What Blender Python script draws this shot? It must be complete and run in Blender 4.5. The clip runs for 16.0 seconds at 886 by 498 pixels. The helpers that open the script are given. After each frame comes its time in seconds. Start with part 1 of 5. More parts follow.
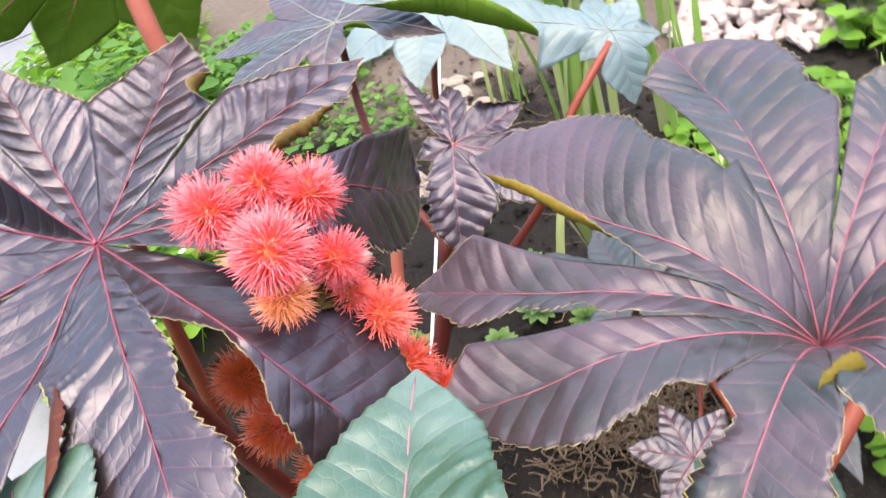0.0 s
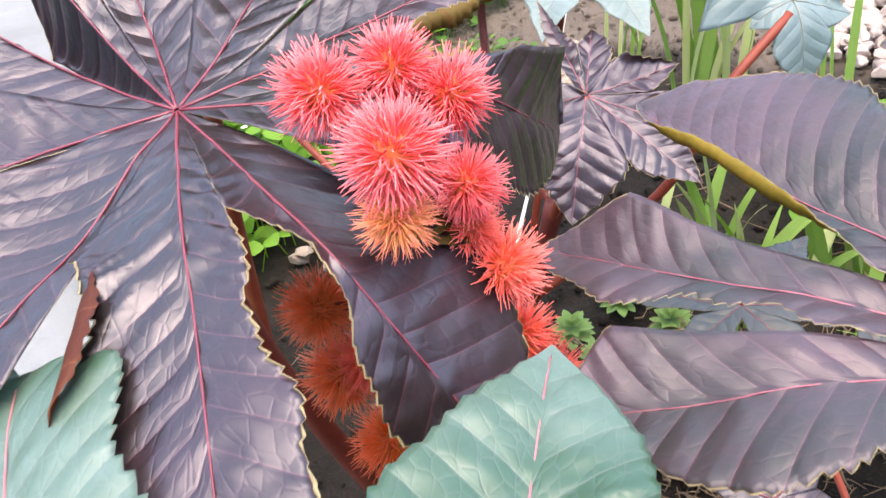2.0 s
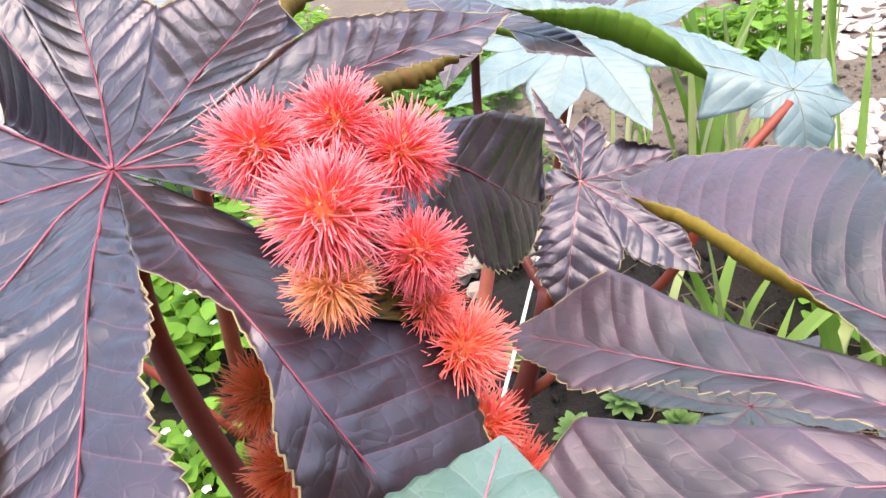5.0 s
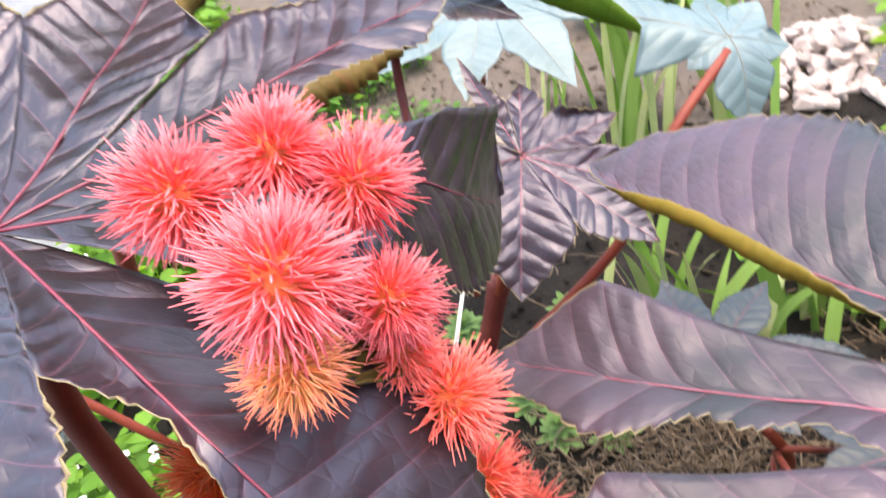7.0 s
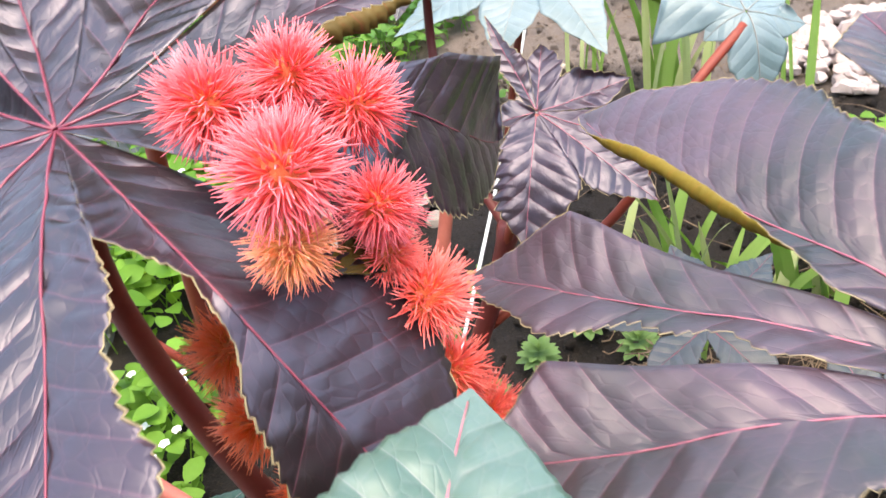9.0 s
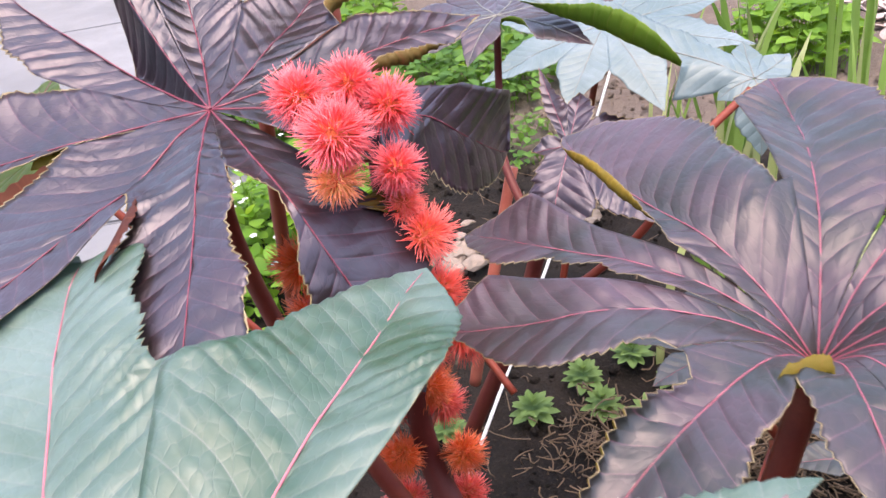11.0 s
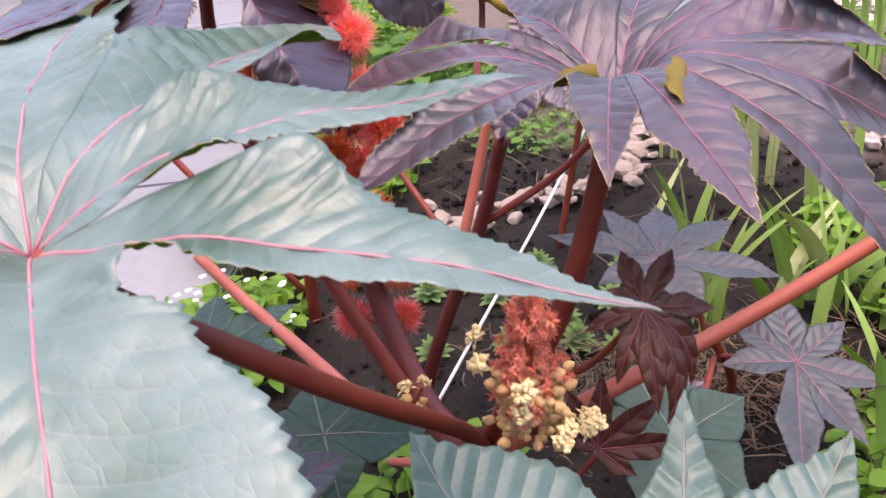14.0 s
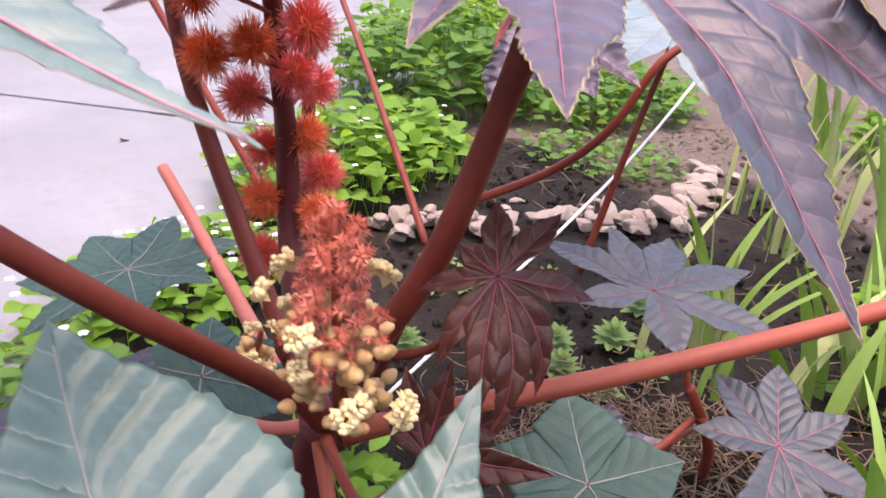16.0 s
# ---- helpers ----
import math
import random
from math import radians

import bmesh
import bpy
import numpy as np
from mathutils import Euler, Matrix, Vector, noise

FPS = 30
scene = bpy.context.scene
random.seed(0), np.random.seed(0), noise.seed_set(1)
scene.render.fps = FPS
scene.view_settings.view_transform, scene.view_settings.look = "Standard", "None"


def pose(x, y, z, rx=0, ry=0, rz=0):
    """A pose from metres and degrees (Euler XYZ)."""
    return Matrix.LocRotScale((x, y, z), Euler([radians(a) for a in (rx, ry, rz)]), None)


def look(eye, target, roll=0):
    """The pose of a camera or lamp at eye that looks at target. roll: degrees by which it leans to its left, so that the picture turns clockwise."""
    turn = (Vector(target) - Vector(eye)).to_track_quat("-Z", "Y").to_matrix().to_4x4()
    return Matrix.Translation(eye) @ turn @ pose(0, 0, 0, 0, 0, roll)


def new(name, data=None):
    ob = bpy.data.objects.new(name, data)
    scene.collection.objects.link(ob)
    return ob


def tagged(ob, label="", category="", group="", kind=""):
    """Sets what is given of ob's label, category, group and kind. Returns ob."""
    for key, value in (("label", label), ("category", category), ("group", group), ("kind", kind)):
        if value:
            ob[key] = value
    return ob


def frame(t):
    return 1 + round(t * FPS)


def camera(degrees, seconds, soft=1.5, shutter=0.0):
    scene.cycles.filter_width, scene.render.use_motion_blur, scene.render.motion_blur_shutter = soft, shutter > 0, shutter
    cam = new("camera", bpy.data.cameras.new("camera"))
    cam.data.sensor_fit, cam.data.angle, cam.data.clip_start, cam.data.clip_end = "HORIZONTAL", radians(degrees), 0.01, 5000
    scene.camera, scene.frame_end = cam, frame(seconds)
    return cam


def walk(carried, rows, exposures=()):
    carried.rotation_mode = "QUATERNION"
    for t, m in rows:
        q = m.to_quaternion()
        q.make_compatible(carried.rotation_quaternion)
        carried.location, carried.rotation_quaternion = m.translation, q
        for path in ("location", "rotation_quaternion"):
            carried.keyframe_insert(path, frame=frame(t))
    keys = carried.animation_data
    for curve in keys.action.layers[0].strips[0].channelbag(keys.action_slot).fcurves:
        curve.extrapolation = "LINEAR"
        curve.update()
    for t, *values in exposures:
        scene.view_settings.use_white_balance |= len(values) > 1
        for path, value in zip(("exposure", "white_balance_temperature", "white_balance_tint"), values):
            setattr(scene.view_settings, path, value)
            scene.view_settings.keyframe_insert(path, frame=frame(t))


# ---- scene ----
cam = camera(57.7, 16.0, shutter=0.5)
PATH = [
    (0, (0.018, 0.004, 0.89), (-0.35, 1.602, -0.256), -20.3),
    (0.5, (0.003, 0.007, 0.874), (-0.391, 1.653, -0.192), -13.9),
    (1, (-0.018, 0.024, 0.862), (-0.468, 1.676, -0.172), -13.3),
    (1.5, (-0.028, 0.039, 0.849), (-0.54, 1.618, -0.267), -12.1),
    (2, (-0.031, 0.06, 0.841), (-0.557, 1.589, -0.336), -12.3),
    (2.5, (-0.032, 0.081, 0.837), (-0.568, 1.607, -0.339), -12.7),
    (3, (-0.03, 0.088, 0.833), (-0.567, 1.62, -0.334), -12.7),
    (3.5, (-0.028, 0.088, 0.829), (-0.561, 1.678, -0.262), -12.3),
    (3.7, (-0.024, 0.084, 0.825), (-0.565, 1.694, -0.231), -12.7),
    (5.8, (-0.019, 0.085, 0.809), (-0.579, 1.763, -0.125), -10.2),
    (6, (-0.027, 0.096, 0.808), (-0.578, 1.782, -0.117), -10.3),
    (6.5, (-0.034, 0.119, 0.808), (-0.519, 1.816, -0.132), -10.5),
    (7, (-0.044, 0.132, 0.811), (-0.415, 1.771, -0.273), -14.3),
    (7.5, (-0.044, 0.139, 0.809), (-0.423, 1.678, -0.411), -18.3),
    (8, (-0.046, 0.139, 0.815), (-0.411, 1.668, -0.422), -18.8),
    (8.5, (-0.042, 0.129, 0.816), (-0.436, 1.672, -0.395), -16.7),
    (9, (-0.02, 0.09, 0.819), (-0.483, 1.668, -0.32), -12.2),
    (9.5, (-0.001, 0.057, 0.828), (-0.564, 1.636, -0.263), -12.6),
    (9.7, (0.006, 0.044, 0.829), (-0.576, 1.625, -0.25), -11.5),
    (11.8, (0.111, -0.116, 0.869), (-0.637, 1.478, -0.079), -10.4),
    (12, (0.119, -0.135, 0.87), (-0.638, 1.46, -0.07), -10.1),
    (12.5, (0.143, -0.165, 0.842), (-0.632, 1.431, -0.081), -9.8),
    (13, (0.174, -0.178, 0.811), (-0.625, 1.417, -0.094), -9.6),
    (13.5, (0.198, -0.182, 0.786), (-0.617, 1.409, -0.113), -9.2),
    (14, (0.215, -0.19, 0.755), (-0.617, 1.398, -0.132), -8.3),
    (14.5, (0.237, -0.167, 0.74), (-0.618, 1.412, -0.141), -7.3),
    (15, (0.264, -0.13, 0.73), (-0.626, 1.434, -0.143), -4.8),
    (15.5, (0.272, -0.097, 0.698), (-0.674, 1.444, -0.157), 0.7),
    (16, (0.279, -0.066, 0.662), (-0.72, 1.449, -0.18), 3.3),
]
walk(cam, [(t, look(eye, target, roll)) for t, eye, target, roll in PATH], [(0.0, 2.85, 7600, 8), (1.5, 2.76, 7600, 8), (3.0, 2.92, 7600, 8), (6.5, 2.90, 7600, 8), (9.5, 2.90, 7600, 8), (12.0, 2.42, 7600, 26), (14.0, 2.48, 7600, 28), (15.0, 2.66, 7600, 28), (16.0, 2.68, 7600, 28)])

# ---------------------------------------------------------------- light
world = bpy.data.worlds.new("overcast")
scene.world = world
world.use_nodes = True
wn = world.node_tree.nodes
sky = wn.new("ShaderNodeTexSky")
sky.sky_type, sky.sun_disc = "NISHITA", False
sky.sun_elevation, sky.sun_rotation = radians(80.4), radians(146.3)
sky.air_density, sky.dust_density, sky.ozone_density = 1.0, 2.0, 0.8
hsv = wn.new("ShaderNodeHueSaturation")
hsv.inputs["Saturation"].default_value = 1.0
world.node_tree.links.new(sky.outputs[0], hsv.inputs["Color"])
world.node_tree.links.new(hsv.outputs[0], wn["Background"].inputs["Color"])
wn["Background"].inputs["Strength"].default_value = 0.15
sun = new("sun", bpy.data.lights.new("sun", "SUN"))
sun.data.energy, sun.data.angle, sun.data.color = 0.5, radians(60), (1.0, 0.98, 0.96)
sun.matrix_world = look((0.3, -0.45, 3.2), (0, 0, 0))


# ---------------------------------------------------------------- materials
def material(name, rough=0.5, spec=0.5):
    m = bpy.data.materials.new(name)
    m.use_nodes = True
    b = m.node_tree.nodes["Principled BSDF"]
    b.inputs["Roughness"].default_value = rough
    b.inputs["Specular IOR Level"].default_value = spec
    return m, m.node_tree.nodes, m.node_tree.links, b


def mix(n, l, fac, a, b, mode="MIX"):
    """A colour mix node; fac, a and b are sockets or values."""
    x = n.new("ShaderNodeMix")
    x.data_type, x.blend_type = "RGBA", mode
    for k, v in ((0, fac), (6, a), (7, b)):
        if hasattr(v, "links"):
            l.new(v, x.inputs[k])
        elif k == 0:
            x.inputs[0].default_value = v
        else:
            x.inputs[k].default_value = (*v, 1)
    return x.outputs[2]


def ramp(n, l, fac, stops):
    r = n.new("ShaderNodeValToRGB")
    while len(r.color_ramp.elements) < len(stops):
        r.color_ramp.elements.new(0.5)
    for e, (p, c) in zip(r.color_ramp.elements, stops):
        e.position, e.color = p, (*c, 1) if isinstance(c, tuple) else (c, c, c, 1)
    l.new(fac, r.inputs[0])
    return r.outputs[0]


def noise_tex(n, l, scale, detail=4.0, rough=0.55, vec=None, out=0):
    t = n.new("ShaderNodeTexNoise")
    t.inputs["Scale"].default_value, t.inputs["Detail"].default_value, t.inputs["Roughness"].default_value = scale, detail, rough
    if vec is None:
        vec = n.new("ShaderNodeTexCoord").outputs["Object"]
    l.new(vec, t.inputs["Vector"])
    return t.outputs[out]


def math_node(n, l, op, a, b=None):
    x = n.new("ShaderNodeMath")
    x.operation = op
    for k, v in ((0, a), (1, b)):
        if hasattr(v, "links"):
            l.new(v, x.inputs[k])
        elif v is not None:
            x.inputs[k].default_value = v
    return x.outputs[0]


def bump(n, l, b, height, strength, dist):
    u = n.new("ShaderNodeBump")
    u.inputs["Strength"].default_value, u.inputs["Distance"].default_value = strength, dist
    l.new(height, u.inputs["Height"])
    l.new(u.outputs[0], b.inputs["Normal"])


def leaf_material(name, dark, light, vein, rough=0.36, spec=0.5, trans=0.2, glow=(0.25, 0.2, 0.02), net=1.0, bloom=0.0, tint=(0.85, 0.8, 0.9), panel=0.5, wax=(1.0, 1.0, 1.0)):
    """A leaf blade: UV holds the way along the side veins and across the lobe in decimetres, for the side veins and the net of small ones."""
    m, n, l, b = material(name, rough, spec)
    uv = n.new("ShaderNodeUVMap").outputs[0]
    sep = n.new("ShaderNodeSeparateXYZ")
    l.new(uv, sep.inputs[0])
    along = sep.outputs[0]
    saw = math_node(n, l, "PINGPONG", along, 0.0725)
    side = ramp(n, l, saw, [(0.0, 1.0), (0.0018, 0.8), (0.0042, 0.0)])
    pad = ramp(n, l, saw, [(0.0, 0.0), (0.02, 0.55), (0.0725, 1.0)])
    comb = n.new("ShaderNodeCombineXYZ")
    l.new(along, comb.inputs[0])
    l.new(math_node(n, l, "MULTIPLY", sep.outputs[1], 1.5), comb.inputs[1])
    vor = n.new("ShaderNodeTexVoronoi")
    vor.feature = "DISTANCE_TO_EDGE"
    vor.inputs["Scale"].default_value = 14.0
    l.new(mix(n, l, 0.05, comb.outputs[0], noise_tex(n, l, 60.0, 2.0, 0.5, None, 1)), vor.inputs["Vector"])
    mesh = ramp(n, l, vor.outputs[0], [(0.0, 1.0), (0.025, 0.5), (0.05, 0.0)])
    pillow = ramp(n, l, vor.outputs[0], [(0.0, 0.0), (0.10, 0.6), (0.35, 1.0)])
    blot = noise_tex(n, l, 22.0, 5.0, 0.6)
    broad = noise_tex(n, l, 9.0, 2.0, 0.5)
    fine = noise_tex(n, l, 260.0, 4.0, 0.65)
    col = mix(n, l, ramp(n, l, math_node(n, l, "ADD", math_node(n, l, "MULTIPLY", blot, 0.45), math_node(n, l, "MULTIPLY", broad, 0.55)), [(0.40, 0.0), (0.60, 1.0)]), dark, light)
    col = mix(n, l, math_node(n, l, "MULTIPLY", fine, 0.35), col, tuple(v * 0.6 for v in dark))
    col = mix(n, l, math_node(n, l, "MULTIPLY", math_node(n, l, "MULTIPLY", mesh, blot), 0.26 * net), col, vein)
    col = mix(n, l, math_node(n, l, "MULTIPLY", side, 0.30 + 0.5 * panel), col, vein)
    l.new(col, b.inputs["Base Color"])
    l.new(ramp(n, l, math_node(n, l, "ADD", math_node(n, l, "MULTIPLY", fine, 0.5), math_node(n, l, "MULTIPLY", broad, 0.5)), [(0.3, rough - 0.08), (0.75, rough + 0.16)]), b.inputs["Roughness"])
    b.inputs["Sheen Weight"].default_value = bloom
    b.inputs["Sheen Roughness"].default_value = 0.16
    b.inputs["Specular Tint"].default_value = (*wax, 1)
    b.inputs["Sheen Tint"].default_value = (*tint, 1)
    hgt = math_node(n, l, "ADD", math_node(n, l, "MULTIPLY", blot, 0.3), math_node(n, l, "ADD", math_node(n, l, "MULTIPLY", pad, panel), math_node(n, l, "MULTIPLY", pillow, 0.12 * net)))
    bump(n, l, b, hgt, 0.65, 0.0015)
    if trans:
        t = n.new("ShaderNodeBsdfTranslucent")
        l.new(mix(n, l, 0.4, col, glow), t.inputs["Color"])
        both = n.new("ShaderNodeMixShader")
        both.inputs[0].default_value = trans
        l.new(b.outputs[0], both.inputs[1])
        l.new(t.outputs[0], both.inputs[2])
        l.new(both.outputs[0], n["Material Output"].inputs["Surface"])
    return m


def plain_material(name, a, c, scale=40.0, rough=0.5, bump_by=0.0, spec=0.5, fine=300.0):
    m, n, l, b = material(name, rough, spec)
    t = noise_tex(n, l, scale, 5.0, 0.6)
    f = noise_tex(n, l, fine, 3.0, 0.6)
    info = n.new("ShaderNodeObjectInfo").outputs["Random"]
    col = mix(n, l, ramp(n, l, t, [(0.3, 0.0), (0.7, 1.0)]), a, c)
    col = mix(n, l, math_node(n, l, "MULTIPLY", f, 0.4), col, tuple(v * 0.5 for v in a))
    col = mix(n, l, math_node(n, l, "MULTIPLY", info, 0.25), col, c)
    l.new(col, b.inputs["Base Color"])
    if bump_by:
        bump(n, l, b, math_node(n, l, "ADD", t, math_node(n, l, "MULTIPLY", f, 0.5)), 0.7, bump_by)
    return m


PURPLE = leaf_material("purple_leaf", (0.010, 0.008, 0.007), (0.030, 0.014, 0.020), (0.13, 0.045, 0.06), 0.33, 0.8, 0.08, (0.16, 0.03, 0.02), 0.8, 0.0, (0.80, 0.78, 1.0), panel=0.45, wax=(0.92, 0.86, 1.0))
MAUVE = leaf_material("mauve_leaf", (0.016, 0.020, 0.016), (0.066, 0.036, 0.050), (0.14, 0.06, 0.08), 0.40, 0.65, 0.10, (0.2, 0.08, 0.03), 0.8, 0.2, (1.0, 0.82, 1.0), panel=0.5, wax=(1.0, 0.9, 0.97))
OLIVE = leaf_material("olive_underside", (0.19, 0.14, 0.016), (0.29, 0.20, 0.028), (0.34, 0.14, 0.03), 0.6, 0.3, 0.45, (0.6, 0.42, 0.03))
RUSSET = leaf_material("russet_underside", (0.11, 0.070, 0.014), (0.17, 0.105, 0.022), (0.26, 0.07, 0.03), 0.6, 0.3, 0.3, (0.4, 0.2, 0.03))
SEA = leaf_material("sea_green_leaf", (0.026, 0.076, 0.040), (0.128, 0.190, 0.163), (0.20, 0.20, 0.18), 0.42, 0.9, 0.2, (0.2, 0.38, 0.06), 1.0, 0.2, (0.92, 0.97, 1.0), panel=0.35)
PALESEA = leaf_material("pale_sea_green_leaf", (0.050, 0.105, 0.080), (0.125, 0.20, 0.170), (0.20, 0.22, 0.18), 0.45, 0.7, 0.2, (0.2, 0.38, 0.06), 0.35, 0.1, (0.92, 0.95, 1.0), panel=0.6)
BLUE = leaf_material("blue_green_leaf", (0.10, 0.15, 0.15), (0.175, 0.225, 0.23), (0.22, 0.26, 0.25), 0.42, 0.55, 0.15, (0.2, 0.35, 0.06), 0.4)
SLATE = leaf_material("slate_leaf", (0.030, 0.040, 0.042), (0.052, 0.057, 0.062), (0.13, 0.075, 0.095), 0.42, 0.45, 0.15, (0.2, 0.2, 0.04))
OLIVEGREEN = leaf_material("olive_green_leaf", (0.045, 0.085, 0.010), (0.075, 0.125, 0.015), (0.20, 0.08, 0.04), 0.5, 0.4, 0.3, (0.3, 0.4, 0.02))
GREENUNDER = leaf_material("green_underside", (0.085, 0.17, 0.012), (0.14, 0.24, 0.018), (0.22, 0.22, 0.04), 0.6, 0.3, 0.4, (0.35, 0.5, 0.02))
DEEP = leaf_material("deep_green_leaf", (0.015, 0.048, 0.030), (0.032, 0.080, 0.052), (0.06, 0.10, 0.07), 0.45, 0.35, 0.15)
YOUNG = leaf_material("young_red_leaf", (0.055, 0.016, 0.009), (0.110, 0.032, 0.017), (0.32, 0.15, 0.10), 0.45, 0.45, 0.35, (0.3, 0.03, 0.01), panel=0.5)
RUST = leaf_material("rust_underside", (0.10, 0.022, 0.010), (0.19, 0.050, 0.018), (0.30, 0.09, 0.04), 0.55, 0.3, 0.4, (0.45, 0.10, 0.03))
RIB = plain_material("pink_rib", (0.26, 0.045, 0.075), (0.34, 0.10, 0.13), 60.0, 0.45)
REDRIB = plain_material("red_rib", (0.15, 0.014, 0.030), (0.22, 0.04, 0.06), 60.0, 0.42)
PALERIB = plain_material("pale_rib", (0.15, 0.16, 0.13), (0.22, 0.20, 0.17), 60.0, 0.45)
ROSERIB = plain_material("rose_rib", (0.40, 0.09, 0.12), (0.48, 0.17, 0.19), 60.0, 0.45)
MARGIN = plain_material("tan_margin", (0.15, 0.10, 0.045), (0.36, 0.28, 0.15), 90.0, 0.7)
STEM = plain_material("red_brown_stem", (0.16, 0.022, 0.014), (0.24, 0.045, 0.022), 30.0, 0.5, 0.0004, 0.3)
STEMPINK = plain_material("pink_stem", (0.42, 0.09, 0.06), (0.50, 0.15, 0.10), 30.0, 0.5, 0.0004, 0.3)
STEMORANGE = plain_material("orange_stem", (0.25, 0.045, 0.022), (0.33, 0.075, 0.036), 30.0, 0.5, 0.0004, 0.3)
STEMDARK = plain_material("dark_red_stem", (0.09, 0.012, 0.012), (0.15, 0.028, 0.02), 30.0, 0.5, 0.0004, 0.3)


def spine_material(name, base, mid, tip, body=False):
    m, n, l, b = material(name, 0.42, 0.5)
    uv = n.new("ShaderNodeUVMap").outputs[0]
    sep = n.new("ShaderNodeSeparateXYZ")
    l.new(uv, sep.inputs[0])
    col = ramp(n, l, sep.outputs[1], [(0.0, base), (0.38, mid), (1.0, tip)])
    ran = n.new("ShaderNodeNewGeometry").outputs["Random Per Island"]
    col = mix(n, l, math_node(n, l, "MULTIPLY", ran, 0.35), col, mid)
    l.new(col, b.inputs["Base Color"])
    b.inputs["Subsurface Weight"].default_value = 0.25
    b.inputs["Subsurface Radius"].default_value = (0.003, 0.001, 0.001)
    return m


PINKSP = spine_material("pink_spines", (0.92, 0.22, 0.10), (0.92, 0.105, 0.115), (0.94, 0.22, 0.24))
REDSP = spine_material("red_spines", (0.92, 0.32, 0.09), (0.93, 0.12, 0.09), (0.95, 0.22, 0.18))
YELSP = spine_material("yellow_spines", (0.90, 0.52, 0.13), (0.93, 0.35, 0.13), (0.92, 0.20, 0.15))
ORASP = spine_material("orange_spines", (0.88, 0.32, 0.05), (0.92, 0.17, 0.05), (0.94, 0.22, 0.09))
CAPBODY = plain_material("capsule_body", (0.70, 0.09, 0.04), (0.80, 0.22, 0.07), 120.0, 0.5, 0.0006)


# ---------------------------------------------------------------- mesh helpers
def mesh_object(name, verts, faces, mats, parent=None, label="", uvs=None, slots=None, smooth=True):
    """One mesh object from vertices and faces, with uv per vertex and a material slot per face."""
    me = bpy.data.meshes.new(name)
    me.from_pydata([tuple(v) for v in verts], [], faces)
    for mt in mats:
        me.materials.append(mt)
    if slots is not None:
        me.polygons.foreach_set("material_index", slots)
    if smooth:
        me.polygons.foreach_set("use_smooth", [True] * len(me.polygons))
    if uvs is not None:
        lay = me.uv_layers.new(name="UVMap")
        idx = np.empty(len(me.loops), dtype=np.int32)
        me.loops.foreach_get("vertex_index", idx)
        lay.data.foreach_set("uv", np.asarray(uvs, dtype=np.float32)[idx].ravel())
    me.update()
    ob = new(name, me)
    if parent is not None:
        ob.parent = parent
    if label:
        tagged(ob, label)
    return ob


def thing(name, label, category, group="", kind="", at=(0, 0, 0)):
    ob = new(name)
    ob.empty_display_size = 0.02
    ob.location = at
    return tagged(ob, label, category, group, kind)


def curve_points(pts, n):
    """A smooth line of n points through the given ones."""
    p = [Vector(q) for q in pts]
    p = [p[0] * 2 - p[1], *p, p[-1] * 2 - p[-2]]
    out = []
    for k in range(n):
        u = k / (n - 1) * (len(p) - 3)
        i = min(int(u), len(p) - 4)
        t = u - i
        a, b, c, d = p[i:i + 4]
        out.append(0.5 * (2 * b + (c - a) * t + (2 * a - 5 * b + 4 * c - d) * t * t + (3 * b - a - 3 * c + d) * t ** 3))
    return out


def tube(pts, r0, r1, n=24, sides=12, swell=0.0):
    """Vertices and faces of a tapered tube along a smooth line."""
    line = curve_points(pts, n)
    verts, faces = [], []
    side = Vector((0.31, 0.83, 0.47))
    for k, p in enumerate(line):
        d = (line[min(k + 1, n - 1)] - line[max(k - 1, 0)]).normalized()
        x = d.cross(side).normalized()
        y = d.cross(x)
        u = k / (n - 1)
        r = r0 + (r1 - r0) * u + swell * (max(0, 1 - u * 8) ** 2 + max(0, 1 - (1 - u) * 8) ** 2)
        for j in range(sides):
            a = 2 * math.pi * j / sides
            q = r * (1 + 0.04 * noise.noise(p * 60 + Vector((j, 0, 0))))
            verts.append(p + x * (q * math.cos(a)) + y * (q * math.sin(a)))
    for k in range(n - 1):
        for j in range(sides):
            a, b = k * sides + j, k * sides + (j + 1) % sides
            faces.append((a, b, b + sides, a + sides))
    faces.append(tuple(range(sides))[::-1])
    faces.append(tuple(range((n - 1) * sides, n * sides)))
    return verts, faces


def stem(name, pts, r0, r1, mat, parent, label="", n=24, sides=12, swell=0.0):
    v, f = tube(pts, r0, r1, n, sides, swell)
    return mesh_object(name, v, f, [mat], parent, label)


# ---------------------------------------------------------------- palmate leaf
def lobe_shape(u, neck, um):
    """Half width of a lobe from its base (0) to its tip (1), at most 1."""
    if u < um:
        t = u / um
        return neck + (1 - neck) * t * t * (3 - 2 * t)
    t = (u - um) / (1 - um)
    return (1 - t ** 1.7) * (1 - 0.22 * t)


